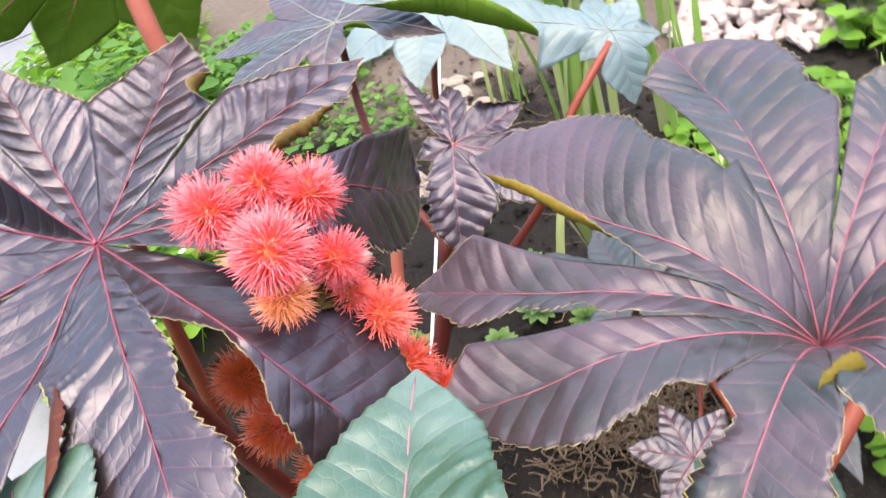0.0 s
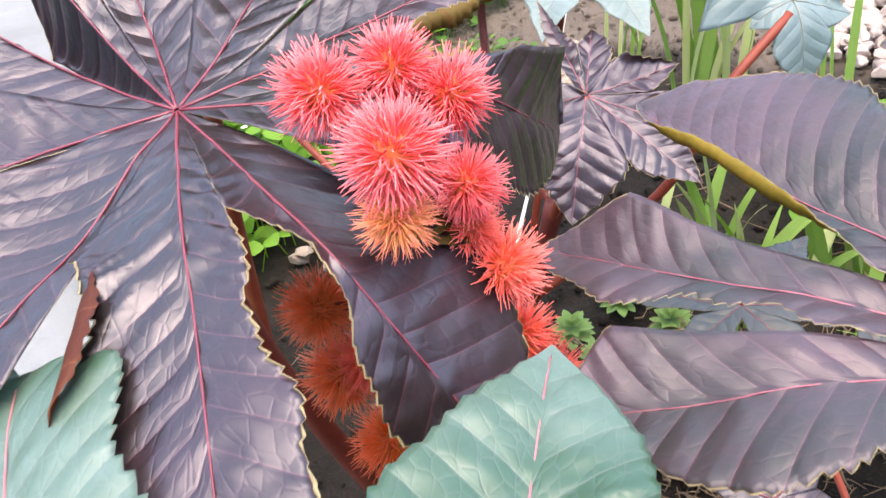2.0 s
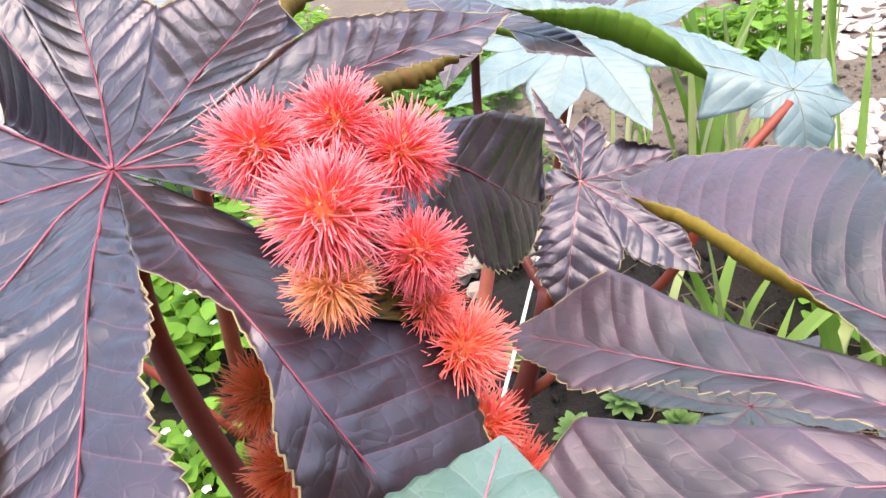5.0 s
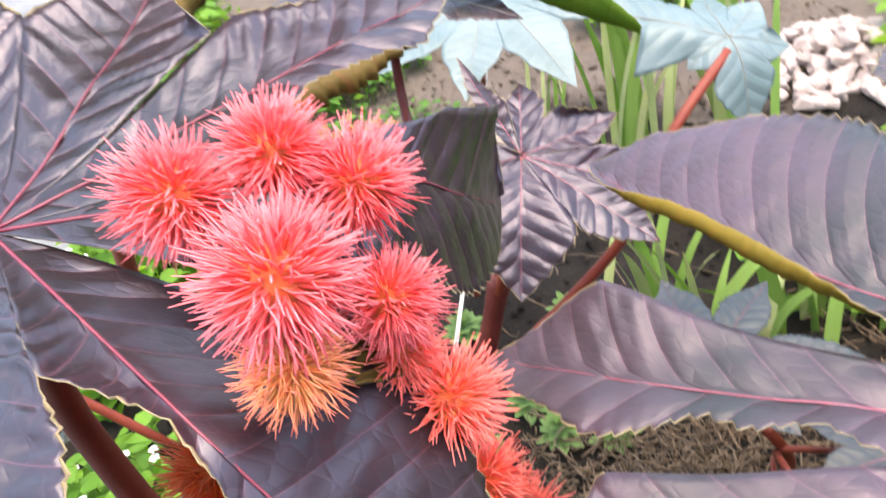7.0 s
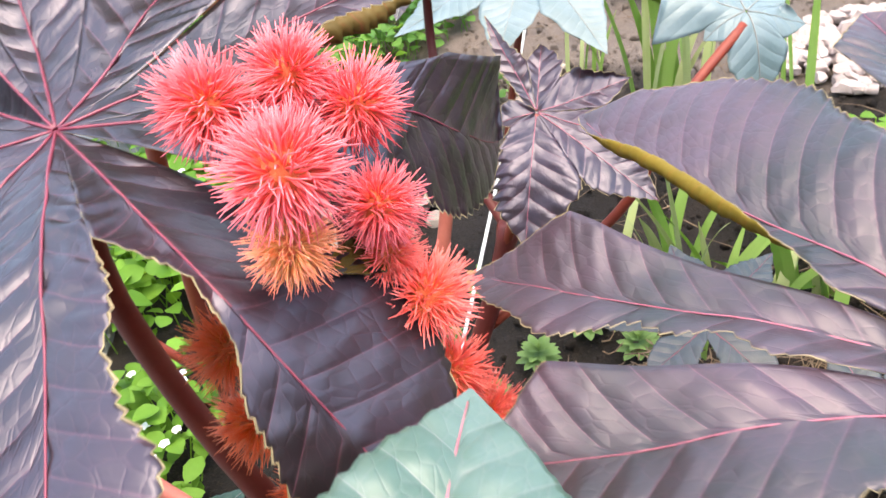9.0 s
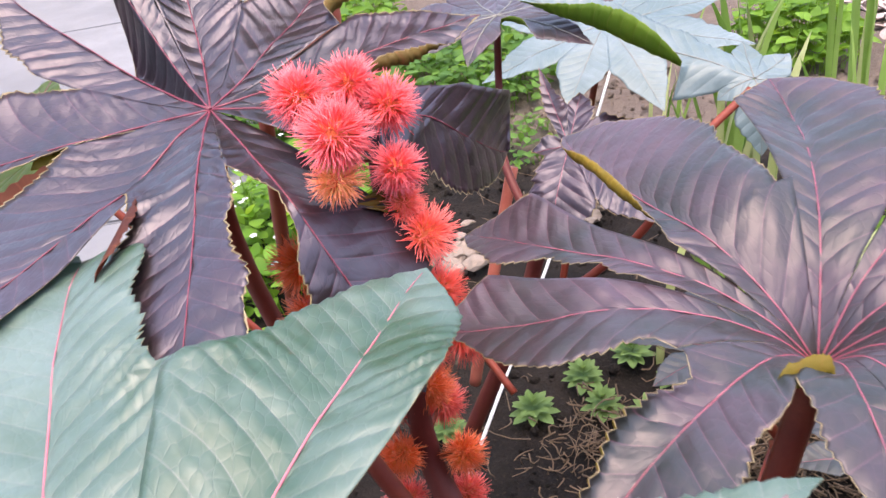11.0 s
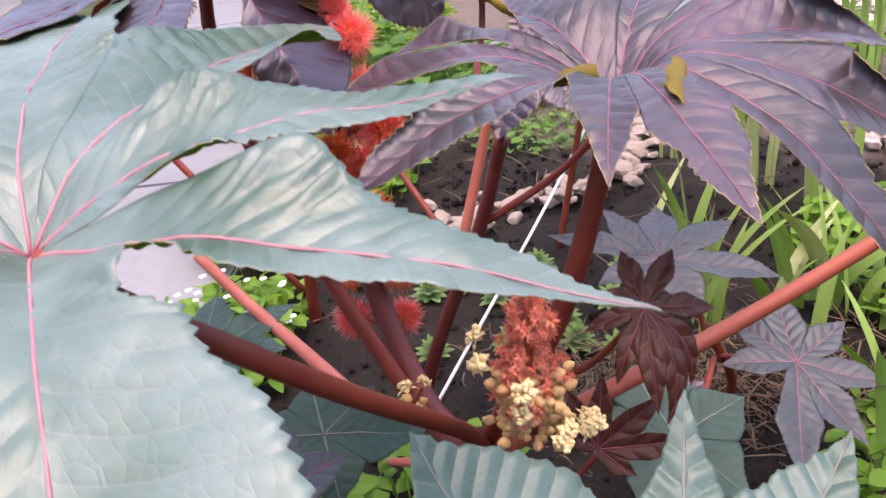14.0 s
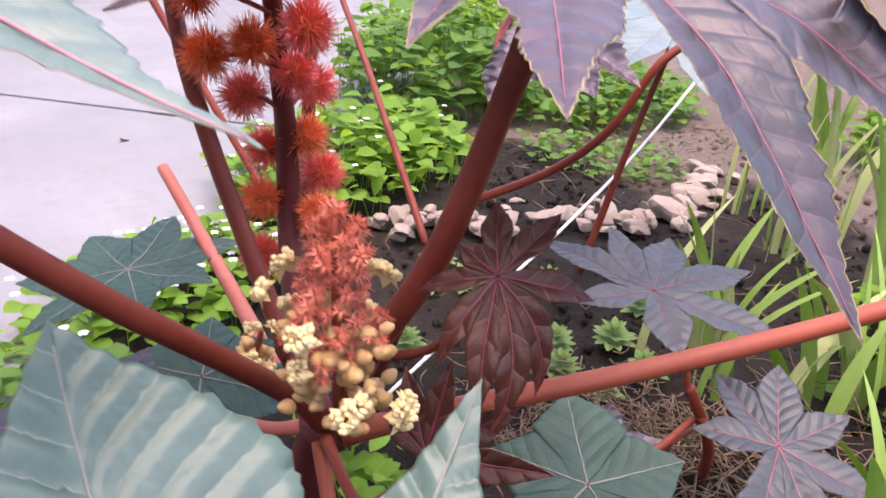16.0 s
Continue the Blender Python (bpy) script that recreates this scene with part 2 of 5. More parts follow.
def palmate_leaf(centre, normal, ahead, lobes, top, under, rib, parent, label, seed=0, step=0.0022, cols=8, tooth=0.0022,
                 pitch=0.0055, pleat=0.0006, fold=0.10, bowl=0.0, bowl_r=0.06, thick=0.0003, rib_r=0.001, ragged=0.006, pucker=0.0, pucker_r=0.032, rim_r=0.0, name="leaf"):
    """A lobed leaf. Each lobe: angle from ahead (to the left), length, half widths left and right, height of its middle and of its tip
    over the leaf's plane, neck, widest part, sideways bend, rolls of the margin (side, from, to, turn), and, for eaten or uneven lobes,
    the half widths of either edge (el, er) as a few steps (way along, width) that begin at the bay beside the next lobe."""
    c, nn = Vector(centre), Vector(normal).normalized()
    x = (Vector(ahead) - nn * Vector(ahead).dot(nn)).normalized()
    y = nn.cross(x)
    spec = []
    for lb in sorted(lobes, key=lambda q: q["a"]):
        d = dict(wl=0.035, wr=0.035, mid=0.0, tip=0.0, neck=0.6, um=0.5, bend=0.0, rolls=(), flop=None, rag=1.0, sl=0.0, sr=0.0, dipl=0.0, dipr=0.0, pw=2.0, el=None, er=None, pkl=1.0, pkr=1.0, over=False, rise=bowl)
        d.update(lb)
        spec.append(d)
    k = len(spec)
    verts, faces, uvs, slots, ribs, edges = [], [], [], [], [], []

    def height(d, r):
        u = r / d["l"]
        rise = d["rise"] * (1 - math.exp(-1.9 * (r / bowl_r) ** 1.15))
        return rise + 4 * u * (1 - u) * d["mid"] + u ** d["pw"] * d["tip"]

    def parting(one, two, total):
        """The share of the angle between two lobes that belongs to the first."""
        if one["el"]:
            return math.atan2(one["el"][0][1], one["el"][0][0]) / total
        if two["er"]:
            return 1 - math.atan2(two["er"][0][1], two["er"][0][0]) / total
        return min(0.78, max(0.22, one["wl"] / (one["wl"] + two["wr"])))

    def edge(d, sgn, s, u):
        steps = d["el"] if sgn > 0 else d["er"]
        if not steps:
            return (d["wl"] if sgn > 0 else d["wr"]) * lobe_shape(u, d["neck"], d["um"])
        if s < steps[0][0]:
            return 9.0
        return float(np.interp(s, [q[0] for q in steps] + [d["l"]], [q[1] for q in steps] + [0.0005]))

    for i, d in enumerate(spec):
        prev, nxt = spec[i - 1], spec[(i + 1) % k]
        all_r = radians((d["a"] - prev["a"]) % 360 or 360)
        all_l = radians((nxt["a"] - d["a"]) % 360 or 360)
        part_r = 1 - parting(prev, d, all_r)
        part_l = parting(d, nxt, all_l)
        rows = max(8, int(d["l"] / step))
        fine_s = np.linspace(0, d["l"], 160)
        fine_h = np.array([height(d, v) for v in fine_s])
        arcs = np.concatenate(([0.0], np.cumsum(np.hypot(np.diff(fine_s), np.diff(fine_h)))))
        base = len(verts)
        a0 = radians(d["a"])
        line = []
        off = seed * 7.3 + i * 3.1
        free = {1: None, -1: None}
        join = {1: 9.0, -1: 9.0}
        for r in range(rows, -1, -1):
            s = max(0.0012, d["l"] * r / rows)
            for sgn, w0, ang in ((1, d["wl"], all_l * part_l), (-1, d["wr"], all_r * part_r)):
                if edge(d, sgn, s, float(np.interp(s, fine_s, arcs)) / arcs[-1]) < s * math.tan(min(ang, 1.35)):
                    join[sgn] = s
        for r in range(rows + 1):
            s = max(0.0012, float(np.interp(arcs[-1] * r / rows, arcs, fine_s)))
            arc = float(np.interp(s, fine_s, arcs))
            u = arc / arcs[-1]
            half = {}
            for sgn, w0, total, part_w, oth in ((1, d["wl"], all_l, part_l, nxt), (-1, d["wr"], all_r, part_r, prev)):
                rag = d["rag"] * ragged * noise.noise(Vector((s * 42, off, sgn * 5))) * min(1, u * 3)
                saw = tooth * (((s / pitch + sgn * 0.3 + 0.6 * noise.noise(Vector((s * 60, off, sgn * 2)))) % 1.0) - 0.4) * (1 if u < 0.97 else 0) * (0.9 + 0.9 * noise.noise(Vector((s * 25, off + 9, sgn))))
                lim = s * math.tan(min(total * part_w, 1.35))
                wide = edge(d, sgn, s, u)
                fused = wide >= lim
                grow = max(0.0, min(1.0, (s - join[sgn]) / 0.018)) * min(1.0, w0 / 0.03)
                w = max(0.0002, wide + (rag + saw) * grow * min(1, 4 * (1 - u) + 0.1))
                if not fused and free[sgn] is None:
                    free[sgn] = s
                half[sgn] = (w if d["over"] and not fused else min(w, lim), total, oth, fused, d["sl"] if sgn > 0 else d["sr"])
            sway = radians(d["bend"]) * u * u
            for cidx in range(-cols, cols + 1):
                sgn = 1 if cidx >= 0 else -1
                w, total, oth, fused, slope = half[sgn]
                q = abs(cidx) / cols
                lat, lift = w * q, 0.0
                if not fused:
                    for side, u0, u1, turn, *rest in d["rolls"]:
                        q0 = rest[0] if rest else 0.3
                        if side * sgn > 0 and u0 < u < u1 and q > q0:
                            e = math.sin(math.pi * (u - u0) / (u1 - u0)) ** 0.9
                            ang = radians(turn) * e
                            if abs(ang) > 0.02:
                                full = w * (1 - q0)
                                rad = full / abs(ang)
                                ph = (q - q0) / (1 - q0) * abs(ang)
                                lat = w * q0 + rad * math.sin(ph)
                                lift = math.copysign(rad * (1 - math.cos(ph)), ang)
                th = math.atan2(lat, s)
                rho = math.hypot(lat, s)
                kk = min(1.0, th / total)
                kk = kk * kk * (3 - 2 * kk)
                if d["over"]:
                    kk *= max(0.0, min(1.0, 1 - (s - join[sgn]) / 0.03))
                h = (1 - kk) * height(d, min(rho, d["l"] * 1.05)) + kk * height(oth, min(rho, oth["l"]))
                h += fold * rho * min(math.sin(th), abs(math.sin(max(0.0, total - th))) if total < 2.5 else 1.0) * (1 - 0.5 * q)
                calm = 1 - q ** 3 if fused else 1 - 0.35 * q
                way = arc - 0.85 * lat + 5.0 * lat * lat + 0.003 * sgn + 0.005 * noise.noise(Vector((s * 17, lat * 17 * sgn, off)))
                wave = 2 * abs(math.sin(math.pi * way / 0.0145)) ** 0.7 - 1.3
                h += pleat * wave * min(1, lat / 0.008) * calm
                if pucker:
                    near = q * q * math.exp(-((s - join[sgn]) / pucker_r) ** 2)
                    h += pucker * (d["pkl"] if sgn > 0 else d["pkr"]) * near * (0.5 * math.sin((s - 0.75 * lat) * 560 + 5 * noise.noise(Vector((s * 50, off, sgn)))) * (1 - q ** 6) + 1.0)
                wob = Vector((math.cos(a0 + sgn * th), math.sin(a0 + sgn * th), 0)) * (rho * 16)
                h += 0.006 * noise.noise(wob + Vector((0, 0, seed))) * min(1, s / 0.03)
                h += 0.0011 * noise.noise(wob * 6 + Vector((0, 0, seed))) * min(1, s / 0.02) * calm
                if slope and free[sgn] is not None:
                    h += slope * lat * min(1.0, (s - free[sgn]) / (0.22 * d["l"]))
                    if slope < -0.5:
                        lat *= 1 - 0.35 * min(1.0, (s - free[sgn]) / (0.22 * d["l"]))
                dip = d["dipl"] if sgn > 0 else d["dipr"]
                if dip:
                    h -= dip * math.sin(math.pi * min(1.0, th / total)) * min(1.6, (rho / 0.1) ** 1.4)
                h += lift
                ang = a0 + sway
                px = s * math.cos(ang) - sgn * lat * math.sin(ang)
                py = s * math.sin(ang) + sgn * lat * math.cos(ang)
                if d["flop"]:
                    s0, phi, ang_f, rad_f = d["flop"]
                    hx, hy = math.cos(a0 + radians(phi)), math.sin(a0 + radians(phi))
                    over = (px - s0 * math.cos(a0)) * hx + (py - s0 * math.sin(a0)) * hy
                    if over > 0:
                        bend_a = min(over / rad_f, radians(ang_f))
                        past = over - rad_f * bend_a
                        move = rad_f * math.sin(bend_a) + past * math.cos(bend_a) + h * math.sin(bend_a) - over
                        px, py = px + hx * move, py + hy * move
                        h = h * math.cos(bend_a) - rad_f * (1 - math.cos(bend_a)) - past * math.sin(bend_a)
                verts.append(c + x * px + y * py + nn * h)
                uvs.append((way * 10, sgn * lat * 10))
                if cidx == 0:
                    line.append(verts[-1])
                if abs(cidx) == cols and rim_r:
                    if fused or u > 0.995:
                        edges.append((i, sgn, None))
                    else:
                        edges.append((i, sgn, len(verts) - 1))
        ribs.append(line)
        wide = 2 * cols + 1
        for r in range(rows):
            for q in range(wide - 1):
                a = base + r * wide + q
                faces.append((a, a + wide, a + wide + 1, a + 1))
                slots.append(0)
    # the lower face, and the margin that joins both
    m = len(verts)
    co, fa = np.array([tuple(v) for v in verts]), np.array(faces)
    fn = np.cross(co[fa[:, 2]] - co[fa[:, 0]], co[fa[:, 3]] - co[fa[:, 1]])
    vn = np.zeros_like(co)
    for q in range(4):
        np.add.at(vn, fa[:, q], fn)
    vn /= np.maximum(np.linalg.norm(vn, axis=1, keepdims=True), 1e-12)
    if (vn @ np.array(nn)).mean() < 0:
        vn = -vn
    low = [Vector(v) for v in co - vn * thick]
    faces_low = [(m + a, m + d2, m + c2, m + b2) for a, b2, c2, d2 in faces]
    rim = []
    base = 0
    for d in spec:
        rows = max(8, int(d["l"] / step))
        wide = 2 * cols + 1
        for r in range(rows):
            a, b2 = base + r * wide, base + (r + 1) * wide
            rim.append((a, m + a, m + b2, b2))
            a, b2 = a + wide - 1, b2 + wide - 1
            rim.append((b2, m + b2, m + a, a))
        base += (rows + 1) * wide
    slots = [0] * len(faces) + [1] * len(faces_low) + [2] * len(rim)
    verts, uvs = verts + low, uvs + uvs
    # the hardened, uneven bead along the free margins
    bead = []
    for i in range(k):
        for sgn in (-1, 1):
            last = None
            for at in [e[2] for e in edges if e[0] == i and e[1] == sgn]:
                if at is None:
                    last = None
                    continue
                r = rim_r * (0.75 + 0.9 * noise.noise(verts[at] * 160))
                side = (verts[at] - verts[at - sgn]).normalized()
                ring = len(verts)
                verts += [verts[at] + side * r, verts[at] + nn * r, verts[at] - side * r, verts[at] - nn * r]
                uvs += [uvs[at]] * 4
                if last is not None:
                    bead += [(last + q, ring + q, ring + (q + 1) % 4, last + (q + 1) % 4) for q in range(4)]
                last = ring
    slots += [2] * len(bead)
    blade = mesh_object(name, verts, faces + faces_low + rim + bead, [top, under, MARGIN], parent, label, uvs, slots)
    blade.data.polygons.foreach_set("use_smooth", [k < 2 for k in slots])
    for d, line in zip(spec, ribs):
        pts = line[:: max(1, len(line) // 14)]
        if len(pts) < 4:
            continue
        v, f = tube([p + nn * 0.0002 for p in pts], rib_r, rib_r * 0.3, 2 * len(pts), 6)
        mesh_object("midrib", v, f, [rib], blade)
    return blade


def L(a, l, wl=0.036, wr=None, mid=0.0, tip=0.0, **more):
    return dict(a=a, l=l, wl=wl, wr=wl if wr is None else wr, mid=mid, tip=tip, **more)


# ---------------------------------------------------------------- spiny capsule
def capsule_mesh(seed, spines_mat, count=500, length=1.0):
    """A round three-sided seed capsule, radius 1 over its spines."""
    rnd = random.Random(seed)
    verts, faces, uvs = [], [], []
    rows, cols = 10, 18
    for i in range(rows + 1):
        th = math.pi * i / rows
        for j in range(cols):
            ph = 2 * math.pi * j / cols
            r = 0.38 * (1 + 0.07 * math.cos(3 * ph) * math.sin(th))
            verts.append((r * math.sin(th) * math.cos(ph), r * math.sin(th) * math.sin(ph), 1.1 * r * math.cos(th)))
            uvs.append((0, 0))
    for i in range(rows):
        for j in range(cols):
            a, b = i * cols + j, i * cols + (j + 1) % cols
            faces.append((a, a + cols, b + cols, b))
    slots = [0] * len(faces)
    for k in range(count):
        z = 1 - 2 * (k + 0.5) / count
        ph = k * 2.39996 + rnd.uniform(-0.12, 0.12)
        d = Vector((math.sqrt(1 - z * z) * math.cos(ph), math.sqrt(1 - z * z) * math.sin(ph), z))
        d = (d + Vector([rnd.gauss(0, 0.08) for _ in range(3)])).normalized()
        e = (d + Vector([rnd.gauss(0, 0.34) for _ in range(3)]) + Vector((0, 0, 0.16))).normalized()
        ln = 0.72 * length * rnd.uniform(0.62, 1.12)
        x = d.orthogonal().normalized()
        y = d.cross(x)
        p0, p1 = d * 0.35, d * 0.35 + (d * 0.6 + e * 0.4) * ln * 0.5
        p2 = p1 + e * ln * 0.5
        b0 = len(verts)
        for p, r, v in ((p0, 0.026, 0.05), (p1, 0.020, 0.5)):
            for j in range(3):
                a = 2.0944 * j
                verts.append(p + x * (r * math.cos(a)) + y * (r * math.sin(a)))
                uvs.append((0.5, v))
        for j in range(3):
            a = 2.0944 * j
            verts.append(p2 + x * (0.007 * math.cos(a)) + y * (0.007 * math.sin(a)))
            uvs.append((0.5, 1.0))
        for j in range(3):
            j2 = (j + 1) % 3
            faces.append((b0 + j, b0 + j2, b0 + 3 + j2, b0 + 3 + j))
            faces.append((b0 + 3 + j, b0 + 3 + j2, b0 + 6 + j2, b0 + 6 + j))
            slots += [1, 1]
        faces.append((b0 + 6, b0 + 7, b0 + 8))
        slots.append(1)
    return verts, faces, uvs, slots


CAPS = {}


def capsule(at, r, mat, parent, axis=(0, 0, 1), seed=0, length=1.0, label=""):
    key = (mat.name, seed % 4, length)
    if key not in CAPS:
        v, f, u, s = capsule_mesh(seed % 4 + 1, mat, length=length)
        ob = mesh_object("capsule", v, f, [CAPBODY, mat], parent, label, u, s)
        CAPS[key] = ob.data
    else:
        ob = new("capsule", CAPS[key])
        ob.parent = parent
        if label:
            tagged(ob, label)
    turn = Vector(axis).to_track_quat("Z", "Y") @ Euler((0, 0, seed * 1.3)).to_quaternion()
    ob.matrix_local = Matrix.LocRotScale(Vector(at), turn, (r, r, r))
    return ob


# ---------------------------------------------------------------- ground and paving
def rock(rnd, r, flat=0.6):
    """Vertices and faces of a small rough stone about the origin."""
    bm = bmesh.new()
    bmesh.ops.create_icosphere(bm, subdivisions=2, radius=1.0)
    o = Vector((rnd.uniform(0, 50), rnd.uniform(0, 50), rnd.uniform(0, 50)))
    sx, sy, sz = rnd.uniform(0.75, 1.3), rnd.uniform(0.65, 1.0), flat * rnd.uniform(0.7, 1.1)
    cuts = [(Vector([rnd.gauss(0, 1) for _ in range(3)]).normalized(), rnd.uniform(0.5, 0.85)) for _ in range(9)]
    for v in bm.verts:
        d = v.co.copy()
        big = max(abs(d.x), abs(d.y), abs(d.z))
        d = d.lerp(d / big, 0.5) * (1 + 0.25 * noise.noise(d * 1.4 + o))
        for face, reach in cuts:
            past = d.dot(face) - reach
            if past > 0:
                d = d - face * past
        d *= 1 + 0.05 * noise.noise(d * 5 + o)
        v.co = Vector((d.x * sx, d.y * sy, d.z * sz)) * r
    return bm


def soil_material():
    m, n, l, b = material("garden_soil", 0.95, 0.2)
    big, mid, fine = noise_tex(n, l, 3.0, 4.0), noise_tex(n, l, 28.0, 6.0, 0.65), noise_tex(n, l, 210.0, 4.0, 0.7)
    col = mix(n, l, ramp(n, l, big, [(0.4, 0.0), (0.62, 1.0)]), (0.012, 0.009, 0.007), (0.034, 0.024, 0.018))
    col = mix(n, l, ramp(n, l, mid, [(0.45, 0.0), (0.7, 0.7)]), col, (0.025, 0.018, 0.015))
    sep = n.new("ShaderNodeSeparateXYZ")
    l.new(n.new("ShaderNodeTexCoord").outputs["Object"], sep.inputs[0])
    path = math_node(n, l, "ADD", math_node(n, l, "MULTIPLY", sep.outputs[1], 0.25), math_node(n, l, "MULTIPLY", big, 0.3))
    dry = mix(n, l, mid, (0.23, 0.175, 0.14), (0.12, 0.09, 0.072))
    col = mix(n, l, ramp(n, l, path, [(0.57, 0.0), (0.63, 1.0)]), col, dry)
    col = mix(n, l, ramp(n, l, fine, [(0.55, 0.0), (0.8, 0.6)]), col, (0.10, 0.072, 0.052))
    l.new(col, b.inputs["Base Color"])
    bump(n, l, b, math_node(n, l, "ADD", math_node(n, l, "MULTIPLY", mid, 1.5), fine), 1.0, 0.012)
    return m


def concrete_material():
    m, n, l, b = material("pale_concrete", 0.85, 0.3)
    big, mid, fine = noise_tex(n, l, 2.2, 5.0), noise_tex(n, l, 24.0, 6.0, 0.65), noise_tex(n, l, 240.0, 3.0, 0.7)
    col = mix(n, l, ramp(n, l, big, [(0.35, 0.0), (0.68, 1.0)]), (0.145, 0.145, 0.15), (0.20, 0.20, 0.205))
    col = mix(n, l, ramp(n, l, mid, [(0.5, 0.0), (0.8, 0.5)]), col, (0.13, 0.128, 0.125))
    col = mix(n, l, ramp(n, l, fine, [(0.58, 0.0), (0.8, 0.6)]), col, (0.11, 0.108, 0.105))
    l.new(col, b.inputs["Base Color"])
    bump(n, l, b, math_node(n, l, "ADD", mid, fine), 0.5, 0.004)
    return m


SOIL = soil_material()
CONCRETE = concrete_material()
STONE = plain_material("pale_stone", (0.26, 0.19, 0.15), (0.40, 0.32, 0.26), 30.0, 0.85, 0.003, 0.2)
RUBBLE = plain_material("pink_rubble", (0.36, 0.26, 0.23), (0.56, 0.46, 0.42), 25.0, 0.9, 0.003, 0.2)


def weed_material(name, a, c, glow):
    """Thin small leaves: matt, with light coming through."""
    m, n, l, b = material(name, 0.6, 0.25)
    ran = n.new("ShaderNodeNewGeometry").outputs["Random Per Island"]
    col = mix(n, l, ran, a, c)
    col = mix(n, l, math_node(n, l, "MULTIPLY", noise_tex(n, l, 160.0, 3.0), 0.5), col, tuple(v * 0.55 for v in a))
    l.new(col, b.inputs["Base Color"])
    t = n.new("ShaderNodeBsdfTranslucent")
    l.new(mix(n, l, ran, glow, tuple(v * 0.6 for v in glow)), t.inputs["Color"])
    both = n.new("ShaderNodeMixShader")
    both.inputs[0].default_value = 0.4
    l.new(b.outputs[0], both.inputs[1])
    l.new(t.outputs[0], both.inputs[2])
    l.new(both.outputs[0], n["Material Output"].inputs["Surface"])
    return m


STRAW = plain_material("dry_straw", (0.09, 0.052, 0.028), (0.20, 0.13, 0.075), 50.0, 0.8)
WEED = weed_material("bright_weed", (0.075, 0.180, 0.016), (0.190, 0.360, 0.042), (0.32, 0.52, 0.04))
CLOVER = weed_material("soft_weed", (0.046, 0.130, 0.022), (0.135, 0.270, 0.045), (0.24, 0.42, 0.05))
SUCC = weed_material("pale_succulent", (0.12, 0.22, 0.06), (0.24, 0.36, 0.13), (0.30, 0.42, 0.10))
BLADE = leaf_material("sword_blade", (0.17, 0.34, 0.045), (0.34, 0.52, 0.12), (0.3, 0.4, 0.12), 0.45, 0.4, 0.4, (0.4, 0.7, 0.05), 0.0)
BLADEDRY = leaf_material("pale_blade", (0.40, 0.50, 0.17), (0.56, 0.62, 0.30), (0.4, 0.4, 0.2), 0.55, 0.3, 0.35, (0.5, 0.7, 0.1), 0.0)
WHITEPET = plain_material("white_petal", (0.70, 0.70, 0.64), (0.80, 0.80, 0.76), 60.0, 0.6)
STICK = plain_material("white_stick", (0.62, 0.58, 0.52), (0.75, 0.72, 0.68), 30.0, 0.6)


def ground():
    verts, faces = [], []
    lines = lambda a, b, s: list(np.arange(a, b, s))  # noqa: E731
    xs = [-400, -60, -12, -5] + lines(-2.6, 2.0, 0.03) + [3, 6, 14, 60, 400]
    ys = [-400, -60, -12, -4] + lines(-1.0, 4.2, 0.03) + [5, 8, 16, 60, 400]
    for yy in ys:
        for xx in xs:
            near = 1.0 if -2.6 <= xx < 2.0 and -1.0 <= yy < 4.2 else 0.0
            p = Vector((xx, yy, 0))
            z = near * (0.018 * noise.noise(p * 5) + 0.010 * noise.noise(p * 17) + 0.006 * noise.noise(p * 41))
            verts.append((xx, yy, z))
    w = len(xs)
    for j in range(len(ys) - 1):
        for i in range(w - 1):
            faces.append((j * w + i, j * w + i + 1, (j + 1) * w + i + 1, (j + 1) * w + i))
    return tagged(mesh_object("ground", verts, faces, [SOIL]), "dark crumbly garden soil bed with paler dry patches", "soil", kind="structure")


ground()


def pavement():
    """A pale concrete walk beside the bed, with a real edge and one joint."""
    root = tagged(new("pavement"), "pale grey concrete walk beside the soil bed", "pavement", kind="structure")
    edge = Vector((-0.50, 0.0)), Vector((-1.55, 2.6))
    d = (edge[1] - edge[0]).normalized()
    out = Vector((-d.y, d.x))
    spans = ((-3.0, 1.62), (1.632, 4.2), (4.212, 9.0))
    for a, b in spans:
        bm = bmesh.new()
        q = [edge[0] + d * a, edge[0] + d * b, edge[0] + d * b + out * 6, edge[0] + d * a + out * 6]
        lo = [bm.verts.new((v.x, v.y, -0.05)) for v in q]
        hi = [bm.verts.new((v.x, v.y, 0.016)) for v in q]
        bm.faces.new(hi)
        bm.faces.new(lo[::-1])
        for k in range(4):
            bm.faces.new((lo[k], lo[(k + 1) % 4], hi[(k + 1) % 4], hi[k]))
        bmesh.ops.bevel(bm, geom=bm.edges[:], offset=0.006, segments=2, affect="EDGES")
        bmesh.ops.recalc_face_normals(bm, faces=bm.faces[:])
        me = bpy.data.meshes.new("slab")
        bm.to_mesh(me)
        bm.free()
        me.materials.append(CONCRETE)
        new("slab", me).parent = root


pavement()

PLASTER = plain_material("unseen_wall_plaster", (0.16, 0.15, 0.14), (0.24, 0.22, 0.20), 3.0, 0.9, 0.004, 0.2)


